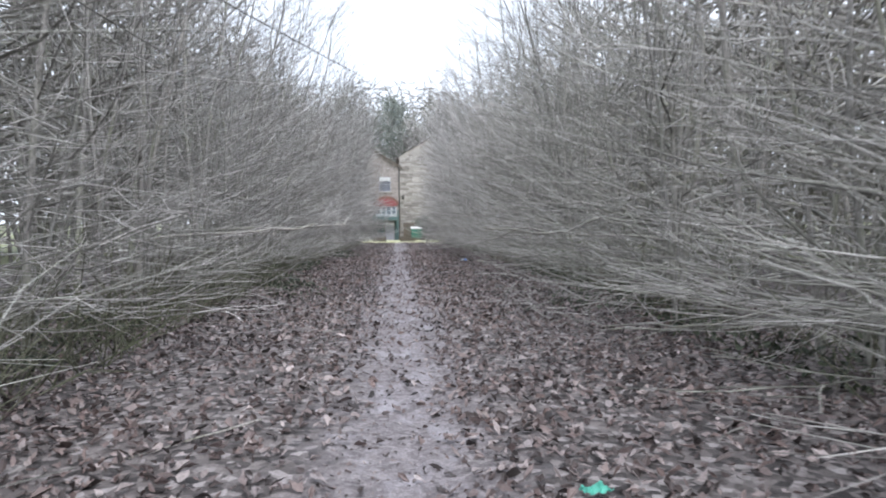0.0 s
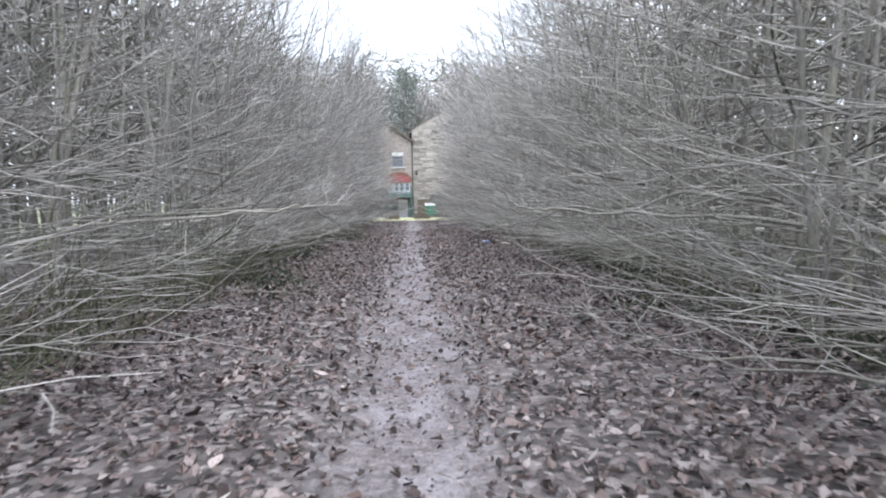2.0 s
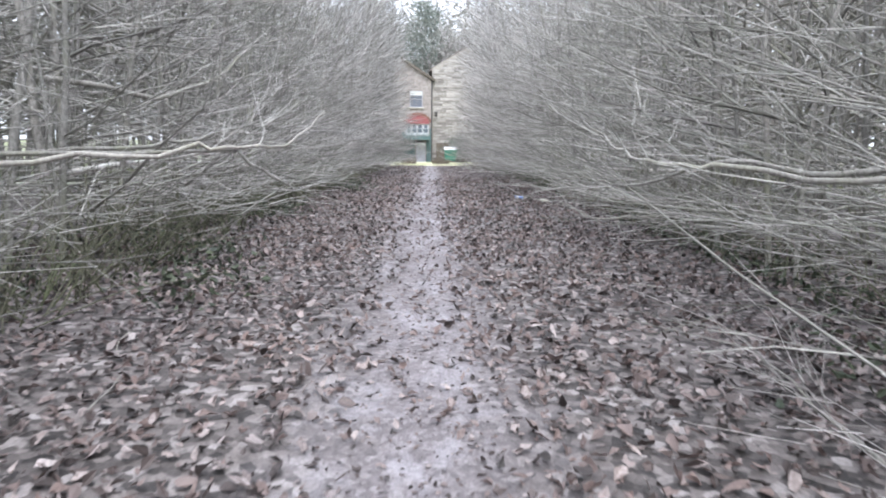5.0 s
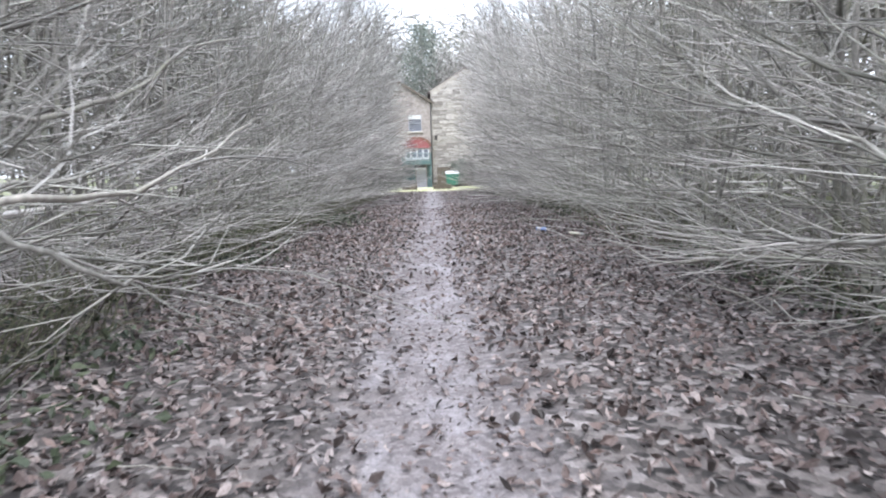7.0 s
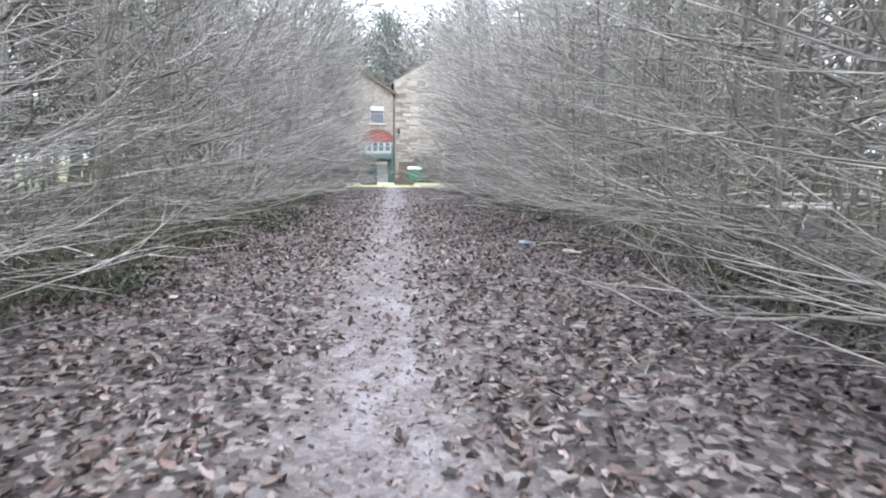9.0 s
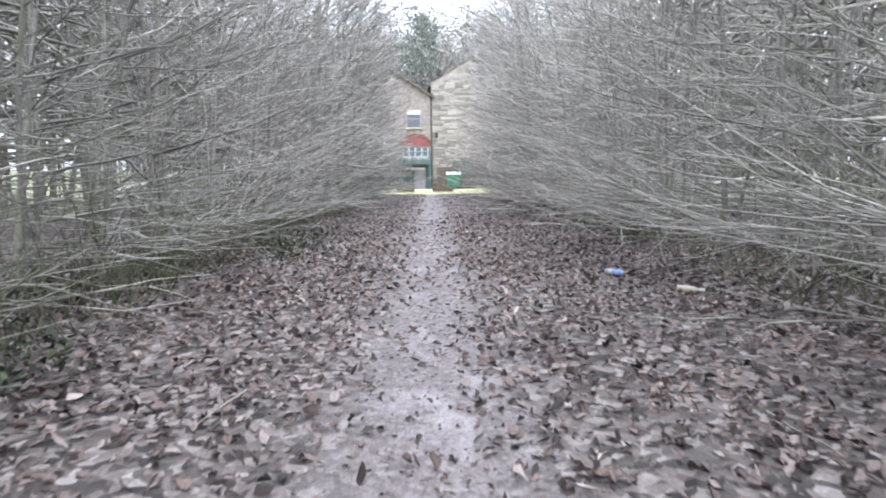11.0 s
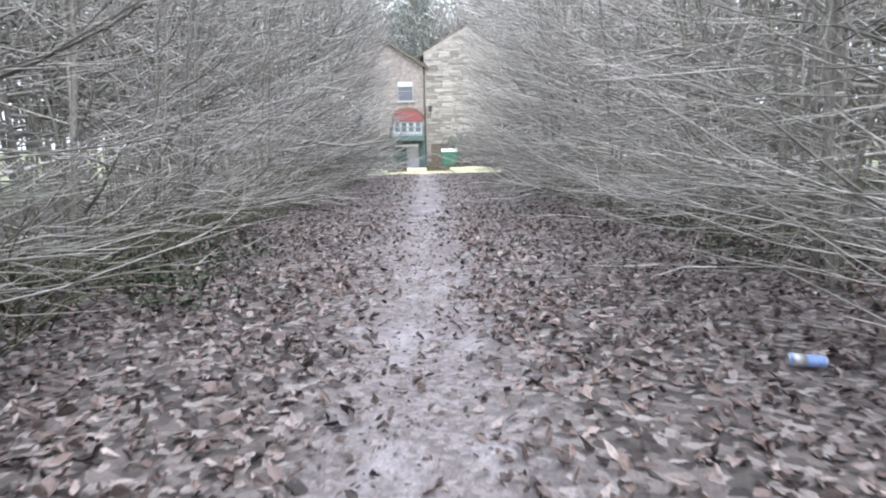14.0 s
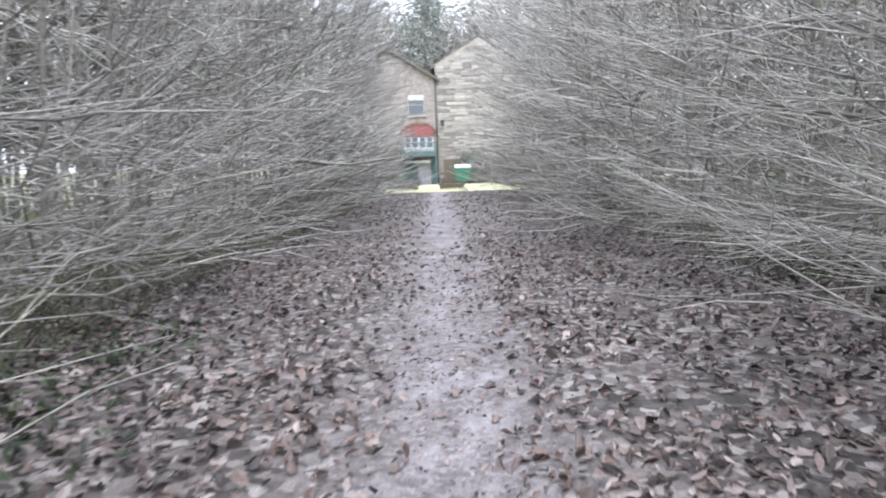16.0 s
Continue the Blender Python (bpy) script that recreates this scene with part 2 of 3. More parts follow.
def stem_parts(root, rng, height, stems, lean, thick=(0.022, 0.045)):
    lines = []
    for i in range(stems):
        a = rng.uniform(0, 6.28)
        ln = bent_line(rng, (0.22 * math.cos(a), 0.35 * math.sin(a), -0.15), (lean * rng.uniform(-0.3, 1.6), 0.22 * rng.uniform(-1, 1), 1), height * rng.uniform(0.8, 1.05), 11, 0, 0.02, 0.055)
        t = Tubes()
        t.add(ln, rng.uniform(*thick), 0.008, 6)
        new("stem", t.mesh("stem", BARK)).parent = root
        lines.append(ln)
    return lines


def hedge_tree(seed, height, stems, mains, subs, twigs, all_round=0.15, lean=0.06, reach=0.95, segs=6, steps=3, stout=1.0):
    """A coppiced stool: upright stems, and boughs that sweep out towards +x in flat sprays."""
    rng = random.Random(seed)
    root = new("hornbeam_tree")
    limb_t, twig_t = Tubes(), Tubes()
    lines = stem_parts(root, rng, height, stems, lean)
    for i in range(mains):
        f = ((i + rng.random()) / mains) ** 1.3
        p, _ = point_on(lines[rng.randrange(stems)], 0.045 + 0.935 * f)
        az = rng.gauss(0, 0.8) if rng.random() > all_round else rng.uniform(-3.1, 3.1)
        el = max(0.02 + 0.2 * f, rng.gauss(0.2 + 0.68 * f, 0.2))
        length = rng.uniform(1.5, 3.1) * (1 - 0.45 * f)
        way = (math.cos(az) * math.cos(el), math.sin(az) * math.cos(el), math.sin(el))
        bough = bent_line(rng, p, way, length, segs, (0.06 + 0.1 * min(1, p[2] / 1.5)) * (1 - f), 0.23, 0.16)
        low = rng.uniform(0.2, 0.6)
        bough[:, 2] = np.maximum(bough[:, 2], low + (0.06 + 0.16 * rng.random()) * np.maximum(0, bough[:, 0]))
        heavy = 2.2 if rng.random() < 0.06 else 0.8
        spray(rng, bough, limb_t, twig_t, (0.006 + 0.0045 * length) * heavy * rng.uniform(0.6, 1.25) * stout ** 0.5, subs, twigs, reach, steps, stout)
    for name, t in (("limbs", limb_t), ("twigs", twig_t)):
        ob = tagged(new(name, t.mesh(name, TWIG)), kind="stuff")
        ob.parent = root
    return tagged(root, "bare hornbeam coppice with fine grey twigs arching over leaf litter", "tree", "bare trees lining the lane")


PLACED = set()


def plant_row(kinds, side, x0, x1, y0, y1, step, seed, face=True, gaps=()):
    rng = random.Random(seed)
    y = y0
    while y < y1:
        x = side * rng.uniform(x0, x1)
        kind = kinds[rng.randrange(len(kinds))]
        turn = (math.pi if side > 0 else 0) + rng.uniform(-0.5, 0.5) if face else rng.uniform(0, 6.28)
        m = Matrix.Translation((x, y, ground_height(x, y))) @ Matrix.Rotation(turn, 4, "Z")
        if any(a < y < b for a, b in gaps):
            pass
        elif kind not in PLACED:
            PLACED.add(kind)
            kind.matrix_basis = m
        else:
            copy_thing(kind, m)
        y += step * rng.uniform(0.75, 1.25)


NEAR = [hedge_tree(11 + i, h, s, 74, 6, 1, 0.15, 0.06, 1.05, 5, 2, 0.74) for i, (h, s) in enumerate(((9.2, 2), (9.7, 3), (8.9, 2), (9.9, 3), (9.3, 2)))]
MID = [hedge_tree(31 + i, h, s, 60, 4, 0, 0.15, 0.06, 1.3, 5, 2, 1.8) for i, (h, s) in enumerate(((9.4, 2), (9.9, 3), (9.0, 2)))]
BACK = [hedge_tree(41 + i, h, s, 35, 3, 0, 0.7, 0.05, 1.4, 4, 2, 2.2) for i, (h, s) in enumerate(((9.4, 3), (8.8, 3), (9.9, 4)))]
GAPS = {-1: ((2.2, 4.8), (11.4, 12.6), (24.6, 26.2)), 1: ()}
for side, x0, x1 in ((-1, 3.8, 4.4), (1, 3.7, 4.3)):
    plant_row(NEAR, side, x0, x1, -1.0, 33, 1.6, 2 + side, True, GAPS[side])
    inset = 0.65 if side < 0 else -0.1
    if side > 0:
        plant_row(MID, side, x0 - 0.75, x1 - 0.75, 33.2, 39, 1.5, 51)
    plant_row(MID, side, x0 - inset, x1 - inset, 33.6 if side < 0 else 39.4, 57.5, 1.65, 22 + side)
    plant_row(BACK, side, 5.2, 6.8, -1, 58, 1.8, 5 + side, False)


def low_bough_tree(points, thick, seed):
    """A stool of the same kind with one stout bough that hangs out low over the lane's edge."""
    rng = random.Random(seed)
    root = new("hornbeam_tree")
    x0, y0, z0 = points[0]
    g = ground_height(x0, y0)
    root.location = (x0, y0, g)
    t = Tubes()
    t.add(bent_line(rng, (0, 0, -0.15), (0, 0.05, 1), 8.5, 10, 0, 0, 0.05), 0.055, 0.015, 8)
    new("stem", t.mesh("stem", BARK)).parent = root
    pts = np.array([(x - x0, y - y0, z - g) for x, y, z in points])
    fine = []
    for a, b in zip(pts[:-1], pts[1:]):
        for k in range(4):
            fine.append(a + (b - a) * k / 4 + np.array([rng.gauss(0, 0.018) for _ in range(3)]))
    fine.append(pts[-1])
    limb, twig = Tubes(), Tubes()
    limb.add(fine, thick * 1.3, thick * 0.3, 7)
    new("bough", limb.mesh("bough", PALE_BARK)).parent = root
    limb2 = Tubes()
    for f in (0.45, 0.6, 0.72, 0.85):
        p, d = point_on(np.array(fine), f)
        w = d + np.array((rng.gauss(0, 0.35), rng.gauss(0.2, 0.35), max(0.0, rng.gauss(0.2, 0.22))))
        spray(rng, bent_line(rng, p, w, rng.uniform(0.5, 1.1), 6, 0.0, 0.14, 0.12), limb2, twig, 0.006, 5, 1, 0.5, 3, 0.7)
    for name, q in (("limbs", limb2), ("twigs", twig)):
        tagged(new(name, q.mesh(name, TWIG)), kind="stuff").parent = root
    tagged(root, "bare hornbeam with one stout pale bough hanging low beside the lane", "tree", "bare trees lining the lane")


PALE_BARK = bark_material("pale_bough_bark", (0.2, 0.19, 0.17), (0.5, 0.48, 0.44), (0.3, 0.3, 0.22))
low_bough_tree([(4.24, 10.33, 1.37), (3.34, 10.72, 1.52), (2.68, 11.02, 1.26), (2.13, 11.51, 1.35), (1.81, 12.21, 1.12), (1.51, 12.81, 1.11)], 0.024, 1)
low_bough_tree([(4.1, 9.4, 1.2), (2.6, 10.3, 1.28), (1.75, 10.75, 1.32), (1.38, 10.95, 1.34), (1.35, 11.35, 1.42), (1.2, 11.9, 1.62)], 0.018, 2)
low_bough_tree([(-4.1, 10.3, 1.2), (-2.4, 11.0, 1.32), (-1.5, 11.35, 1.4), (-1.17, 11.5, 1.39), (-1.05, 12.2, 1.42), (-0.95, 13.1, 1.72)], 0.017, 3)
low_bough_tree([(-4.49, 25.93, 0.54), (-3.48, 26.93, 0.55), (-3.08, 27.73, 0.54), (-2.88, 28.22, 0.41), (-2.58, 29.12, 0.45)], 0.02, 4)
low_bough_tree([(-4.51, 26.49, 1.45), (-3.71, 27.19, 1.33), (-3.11, 27.88, 1.02), (-2.51, 28.67, 0.73), (-2.2, 30.27, 0.83), (-2.0, 31.88, 1.15)], 0.016, 6)
low_bough_tree([(-4.3, 11.0, 1.3), (-2.2, 11.3, 1.36), (-1.3, 11.45, 1.36), (-1.0, 11.68, 1.16), (-0.92, 11.98, 1.12)], 0.014, 7)
low_bough_tree([(-4.28, 13.44, 1.27), (-2.87, 13.84, 1.4), (-2.57, 14.34, 1.47), (-2.17, 15.74, 1.7), (-1.76, 17.04, 2.09)], 0.02, 8)
low_bough_tree([(4.08, 4.85, 0.63), (2.77, 5.94, 0.47), (2.26, 7.04, 0.3), (1.86, 8.24, 0.3)], 0.014, 9)
low_bough_tree([(4.12, 7.47, 0.18), (2.5, 8.36, 0.03), (2.1, 9.55, 0.02), (1.9, 10.36, 0.28)], 0.016, 10)
low_bough_tree([(-4.49, 14.7, 2.17), (-3.48, 15.5, 1.96), (-2.98, 16.4, 2.31), (-2.68, 17.1, 2.85), (-2.28, 17.71, 3.05)], 0.03, 11)
low_bough_tree([(4.46, 16.48, 0.47), (3.36, 17.08, 0.3), (2.66, 17.38, 0.25), (2.16, 17.98, 0.49)], 0.026, 5)


def woodland(name, x0, x1, y0, y1, count, cross, tall, thick, low, seed, label):
    """Many slender poles and stray branches of the wood behind the first rows."""
    rng = random.Random(seed)
    t = Tubes()
    for i in range(count):
        x, y, h = rng.uniform(x0, x1), rng.uniform(y0, y1), rng.uniform(*tall)
        t.add(bent_line(rng, (x, y, fall(y) - 0.1), (rng.gauss(0, 0.1), rng.gauss(0, 0.1), 1), h, 3, 0, 0, 0.06), rng.uniform(0.03, 0.1), 0.015, 4)
    for i in range(cross):
        x, y, z = rng.uniform(x0, x1), rng.uniform(y0, y1), (low + (1 - low) * rng.random()) * tall[1] * 0.95
        a = rng.uniform(0, 6.28)
        t.add(bent_line(rng, (x, y, z), (math.cos(a), math.sin(a), rng.uniform(-0.1, 1.0)), rng.uniform(1.8, 3.8), 1, 0, 0, 0.1), thick, thick * 0.3, 3)
    tagged(new(name, t.mesh(name, BARK)), label, "woods", kind="stuff")


woodland("woodland", 7.5, 22, -6, 72, 560, 11500, (8, 11.5), 0.055, 0.04, 61, "grey bare woodland poles and branches beside the lane")
woodland("woodland", -20, -7.5, -6, 72, 480, 9500, (8, 11.5), 0.055, 0.14, 62, "grey bare woodland poles and branches beside the lane")


# ---- house at the end of the lane ----
def stone_material():
    mat, n, l, bsdf = base_material("pale_rubble_stone", 0.85)
    info = n.new("ShaderNodeObjectInfo")
    v = coords(n, l, 1.0)
    a = noise_tex(n, l, v, 6.0)
    col = ramp(n, l, info.outputs["Random"], [(0, (0.28, 0.255, 0.235)), (0.5, (0.43, 0.4, 0.37)), (1, (0.62, 0.58, 0.54))])
    l.new(mixed(n, l, 1.0, col, ramp(n, l, a, [(0.35, (0.5, 0.49, 0.48)), (0.6, (1.1, 1.1, 1.1))]), "MULTIPLY"), bsdf.inputs["Base Color"])
    relief(n, l, a, bsdf, 0.5)
    return mat


STONE_BACK = weathered("mortar", (0.5, 0.46, 0.4), (0.36, 0.33, 0.29), 1.5, 25)
STONE = stone_material()
STONE_PLAIN = weathered("pale_stone", (0.7, 0.66, 0.61), (0.42, 0.39, 0.36), 1.2, 22)
HOUSE_WALL = weathered("pale_stucco", (0.54, 0.48, 0.445), (0.23, 0.2, 0.19), 2.6, 9)
SLATE = weathered("brown_tile", (0.22, 0.18, 0.16), (0.13, 0.11, 0.1), 2.0, 20)
DARK_PIPE = weathered("dark_paint", (0.11, 0.1, 0.095), (0.06, 0.055, 0.053), 3, 30, 0.5)
WHITE = weathered("white_paint", (0.82, 0.82, 0.82), (0.68, 0.68, 0.69), 3, 30, 0.45, 0.1)
# Red, teal and green are muted here to stand in for distance haze.
RED = weathered("red_paint", (0.4, 0.135, 0.135), (0.31, 0.1, 0.1), 2, 25, 0.5, 0.1)
TEAL = weathered("teal_paint", (0.14, 0.22, 0.22), (0.09, 0.155, 0.155), 2, 25, 0.5, 0.1)
GREEN = weathered("green_plastic", (0.075, 0.25, 0.19), (0.05, 0.18, 0.135), 2, 25, 0.4, 0.05)
GREY_DOOR = weathered("grey_paint", (0.58, 0.58, 0.63), (0.46, 0.46, 0.51), 2, 25, 0.5, 0.1)
WOOD = weathered("weathered_wood", (0.22, 0.185, 0.15), (0.11, 0.09, 0.07), 3, 30, 0.8, 0.4, (1, 1, 6))
BRICK = weathered("arch_brick", (0.3, 0.15, 0.11), (0.2, 0.1, 0.08), 3, 30)
GLASS, gn, gl, gb = base_material("window_glass", 0.06)
gb.inputs["Base Color"].default_value = (0.16, 0.17, 0.2, 1)
gb.inputs["Specular IOR Level"].default_value = 0.8
RUBBER = weathered("black_rubber", (0.03, 0.03, 0.03), (0.018, 0.018, 0.018), 3, 30, 0.7)


def prism(name, outline, y0, y1, mat, parent):
    """A slab with the given outline in x and z, from y0 back to y1."""
    bm = bmesh.new()
    front = [bm.verts.new((x, y0, z)) for x, z in outline]
    back = [bm.verts.new((x, y1, z)) for x, z in outline]
    bm.faces.new(front)
    bm.faces.new(back[::-1])
    for i in range(len(outline)):
        j = (i + 1) % len(outline)
        bm.faces.new((front[j], front[i], back[i], back[j]))
    return from_bm(name, bm, mat, parent)


def wall_with_holes(name, x0, x1, z0, z1, holes, y0, y1, mat, parent):
    """A wall of blocks that leaves the openings free."""
    xs = sorted({x0, x1, *[h[0] for h in holes], *[h[1] for h in holes]})
    zs = sorted({z0, z1, *[h[2] for h in holes], *[h[3] for h in holes]})
    items = []
    for xa, xb in zip(xs[:-1], xs[1:]):
        start = None
        for za, zb in zip(zs[:-1], zs[1:]):
            mx, mz = (xa + xb) / 2, (za + zb) / 2
            open_here = any(h[0] < mx < h[1] and h[2] < mz < h[3] for h in holes)
            if not open_here:
                items.append(((xb - xa, y1 - y0, zb - za), (mx, (y0 + y1) / 2, mz)))
    return boxes(name, mat, parent, items, 0)


def window_unit(parent, x0, x1, z0, z1, y, cols, rows, frame_mat, bar=0.06):
    w = new("window")
    w.parent = parent
    items = [((x1 - x0, 0.08, bar), ((x0 + x1) / 2, y, z0 + bar / 2)), ((x1 - x0, 0.08, bar), ((x0 + x1) / 2, y, z1 - bar / 2))]
    items += [((bar, 0.08, z1 - z0 - 2 * bar), (x0 + bar / 2 + (x1 - x0 - bar) * i / cols, y, (z0 + z1) / 2)) for i in range(cols + 1)]
    for j in range(1, rows):
        items.append(((x1 - x0 - 2 * bar, 0.07, bar * 0.7), ((x0 + x1) / 2, y, z0 + (z1 - z0) * j / rows)))
    boxes("frame", frame_mat, w, items, 0.004)
    for i in range(cols):
        for j in range(rows):
            cw, ch = (x1 - x0) / cols, (z1 - z0) / rows
            boxes("pane", GLASS, w, [((cw - bar, 0.012, ch - bar), (x0 + cw * (i + 0.5), y + 0.015, z0 + ch * (j + 0.5)))], 0)
    return w


def build_house():
    house = new("house")
    house.location = (0, HOUSE_Y, fall(HOUSE_Y))
    holes = [(-2.4, -1.0, 6.0, 7.75), (-2.85, -0.3, 2.95, 4.2), (-1.72, -0.6, 0.0, 1.95), (-6.6, -5.2, 6.0, 7.6), (-6.8, -5.0, 0.9, 2.3), (-6.8, -5.0, 3.6, 4.9)]
    wall_with_holes("front_wall", -8.0, -0.02, 0.0, 9.0, holes, 0.0, 0.35, HOUSE_WALL, house)
    prism("gable", [(-8.0, 9.0), (-0.02, 9.0), (-4.0, 11.5)], 0.0, 0.35, HOUSE_WALL, house)
    boxes("side_wall", HOUSE_WALL, house, [((0.35, 9.0, 9.0), (-7.82, 4.87, 4.5)), ((7.96, 0.35, 9.0), (-4.0, 9.55, 4.5))], 0)
    for sgn in (-1, 1):
        prism("roof", [(-4.0, 11.55), (-4.0, 11.75), (-4.0 + sgn * 4.35, 9.02), (-4.0 + sgn * 4.35, 8.82)], -0.3, 9.9, SLATE, house)
        prism("verge_board", [(-4.0, 11.5), (-4.0, 11.72), (-4.0 + sgn * 4.38, 8.98), (-4.0 + sgn * 4.38, 8.76)], -0.36, -0.303, WOOD, house)
    boxes("floor_slab", HOUSE_WALL, house, [((7.2, 8.9, 0.2), (-4.0, 4.8, 2.75)), ((7.2, 8.9, 0.2), (-4.0, 4.8, 5.6)), ((7.2, 8.9, 0.2), (-4.0, 4.8, 8.6))], 0)
    window_unit(house, -2.4, -1.0, 6.0, 7.75, 0.1, 1, 2, GREY_DOOR)
    boxes("blind", WHITE, house, [((1.3, 0.03, 0.45), (-1.7, 0.04, 7.5))], 0.004)
    boxes("sill", STONE_PLAIN, house, [((1.7, 0.3, 0.12), (-1.7, -0.05, 5.93))], 0.01)
    window_unit(house, -6.6, -5.2, 6.0, 7.6, 0.1, 2, 2, WHITE)
    window_unit(house, -6.8, -5.0, 0.9, 2.3, 0.1, 3, 1, WHITE)
    window_unit(house, -6.8, -5.0, 3.6, 4.9, 0.1, 3, 1, WHITE)
    # French doors under a red arched head
    doors = new("french_door")
    doors.parent = house
    for i in range(4):
        x = -2.85 + 0.6375 * i
        boxes("leaf", WHITE, doors, [((0.1, 0.07, 1.24), (x + 0.06, 0.06, 3.575)), ((0.1, 0.07, 1.24), (x + 0.575, 0.06, 3.575)), ((0.42, 0.07, 0.3), (x + 0.318, 0.06, 3.11)), ((0.42, 0.07, 0.1), (x + 0.318, 0.06, 4.14)), ((0.42, 0.05, 0.04), (x + 0.318, 0.06, 3.7))], 0.004)
        boxes("pane", GLASS, doors, [((0.42, 0.012, 0.83), (x + 0.318, 0.07, 3.675))], 0)
    arc = [(-2.9, 4.2)] + [(-1.575 - 1.325 * math.cos(math.pi * k / 12), 4.35 + 0.8 * math.sin(math.pi * k / 12)) for k in range(13)] + [(-0.25, 4.2)]
    prism("arched_head", arc[::-1], -0.06, -0.003, RED, house)
    ring = [(-1.575 - 1.33 * math.cos(math.pi * k / 14), 4.36 + 0.82 * math.sin(math.pi * k / 14)) for k in range(15)]
    outer = [(-1.575 - 1.56 * math.cos(math.pi * k / 14), 4.36 + 1.06 * math.sin(math.pi * k / 14)) for k in range(15)]
    for k in range(14):
        prism("voussoir", [ring[k], ring[k + 1], (outer[k + 1][0] * 0.997 + ring[k + 1][0] * 0.003, outer[k + 1][1]), outer[k]], -0.1 - 0.006 * (k % 2), -0.002, BRICK, house)
    # balcony
    bal = new("balcony")
    bal.parent = house
    boxes("deck", TEAL, bal, [((3.1, 1.3, 0.16), (-1.6, -0.66, 2.82)), ((3.1, 0.1, 0.34), (-1.6, -1.28, 2.64))], 0.01)
    boxes("rail", TEAL, bal, [((3.1, 0.07, 0.07), (-1.6, -1.25, 3.62)), ((3.1, 0.05, 0.05), (-1.6, -1.25, 3.0))], 0.01)
    boxes("balusters", TEAL, bal, [((0.03, 0.03, 0.6), (-3.1 + 0.15 * i, -1.25, 3.31)) for i in range(21)], 0)["kind"] = "stuff"
    for x in (-3.08, -0.12):
        boxes("post", TEAL, bal, [((0.12, 0.12, 3.7), (x, -1.25, 1.85))], 0.01)
    # teal boarded porch and grey door under a white canopy
    porch = new("porch")
    porch.parent = house
    for x0, x1 in ((-3.0, -1.8), (-0.55, -0.1)):
        k = int((x1 - x0) / 0.15)
        for i in range(k):
            boxes("board", TEAL, porch, [((0.14, 0.04, 2.4), (x0 + (x1 - x0) * (i + 0.5) / k, -0.03 - 0.006 * (i % 2), 1.22))], 0.006)
    boxes("canopy", WHITE, porch, [((2.1, 0.9, 0.1), (-1.7, -0.46, 2.08)), ((2.1, 0.06, 0.2), (-1.7, -0.9, 2.03))], 0.012)
    door = new("door")
    door.parent = house
    boxes("panel", GREY_DOOR, door, [((1.04, 0.06, 1.9), (-1.16, 0.1, 0.97)), ((0.36, 0.03, 0.7), (-1.4, 0.06, 1.4)), ((0.36, 0.03, 0.7), (-0.92, 0.06, 1.4)), ((0.36, 0.03, 0.5), (-1.4, 0.06, 0.5)), ((0.36, 0.03, 0.5), (-0.92, 0.06, 0.5))], 0.01)
    boxes("handle", DARK_PIPE, door, [((0.03, 0.08, 0.14), (-0.74, 0.03, 0.98))], 0.005)
    # rainwater pipe and lantern
    t = Tubes()
    t.add([(0.02, -0.12, 0.0), (0.02, -0.12, 4.0), (0.02, -0.12, 9.1)], 0.07, 0.07, 8)
    new("downpipe", t.mesh("downpipe", DARK_PIPE)).parent = house
    boxes("hopper", DARK_PIPE, house, [((0.4, 0.3, 0.35), (0.02, -0.18, 9.1))], 0.03)
    boxes("lantern", DARK_PIPE, house, [((0.36, 0.3, 0.1), (0.5, -0.3, 5.45)), ((0.26, 0.22, 0.4), (0.5, -0.3, 5.2)), ((0.08, 0.3, 0.06), (0.5, -0.12, 5.5))], 0.02)
    tagged(house, "pale rendered house with a red arched balcony door and teal woodwork", "house")

    wing = new("house")
    wing.location = (0, HOUSE_Y, fall(HOUSE_Y))
    prism("wall", [(0.02, 0), (7.6, 0), (7.6, 10.0), (3.8, 12.4), (0.02, 10.2)], 0.05, 8.0, STONE_BACK, wing)
    for sgn in (-1, 1):
        prism("roof", [(3.8, 12.45), (3.8, 12.65), (3.8 + sgn * 4.1, 10.05), (3.8 + sgn * 4.1, 9.85)], 0.12, 8.2, SLATE, wing)
    # rubble stones of the gable wall, in courses
    rng = random.Random(5)
    shared = []
    for k in range(6):
        bm = bmesh.new()
        box_into(bm, (1, 0.08, 1), (0, 0, 0), 0.03)
        me = bpy.data.meshes.new("stone")
        bm.to_mesh(me)
        bm.free()
        me.materials.append(STONE)
        shared.append(me)
    z = 0.05
    while z < 11.6:
        h = rng.uniform(0.12, 0.32)
        x = 0.1 + rng.uniform(0, 0.2)
        top = 10.1 + 2.2 * (1 - abs(x - 3.8) / 3.8)
        while x < 4.8:
            w = rng.uniform(0.3, 1.15)
            top = 10.0 + 2.2 * (1 - abs(x + w / 2 - 3.8) / 3.8)
            if z + h < top - 0.1 and x + w < 7.55:
                ob = new("stone", shared[rng.randrange(6)])
                ob.parent = wing
                ob.location, ob.scale = (x + w / 2, 0.03 - rng.uniform(0, 0.03), z + h / 2), (w - 0.03, 1, h - 0.03)
                ob.rotation_euler = (0, rng.gauss(0, 0.02), 0)
            x += w
        z += h
    tagged(wing, "tall pale coursed stone gable of the neighbouring house", "house")


build_house()


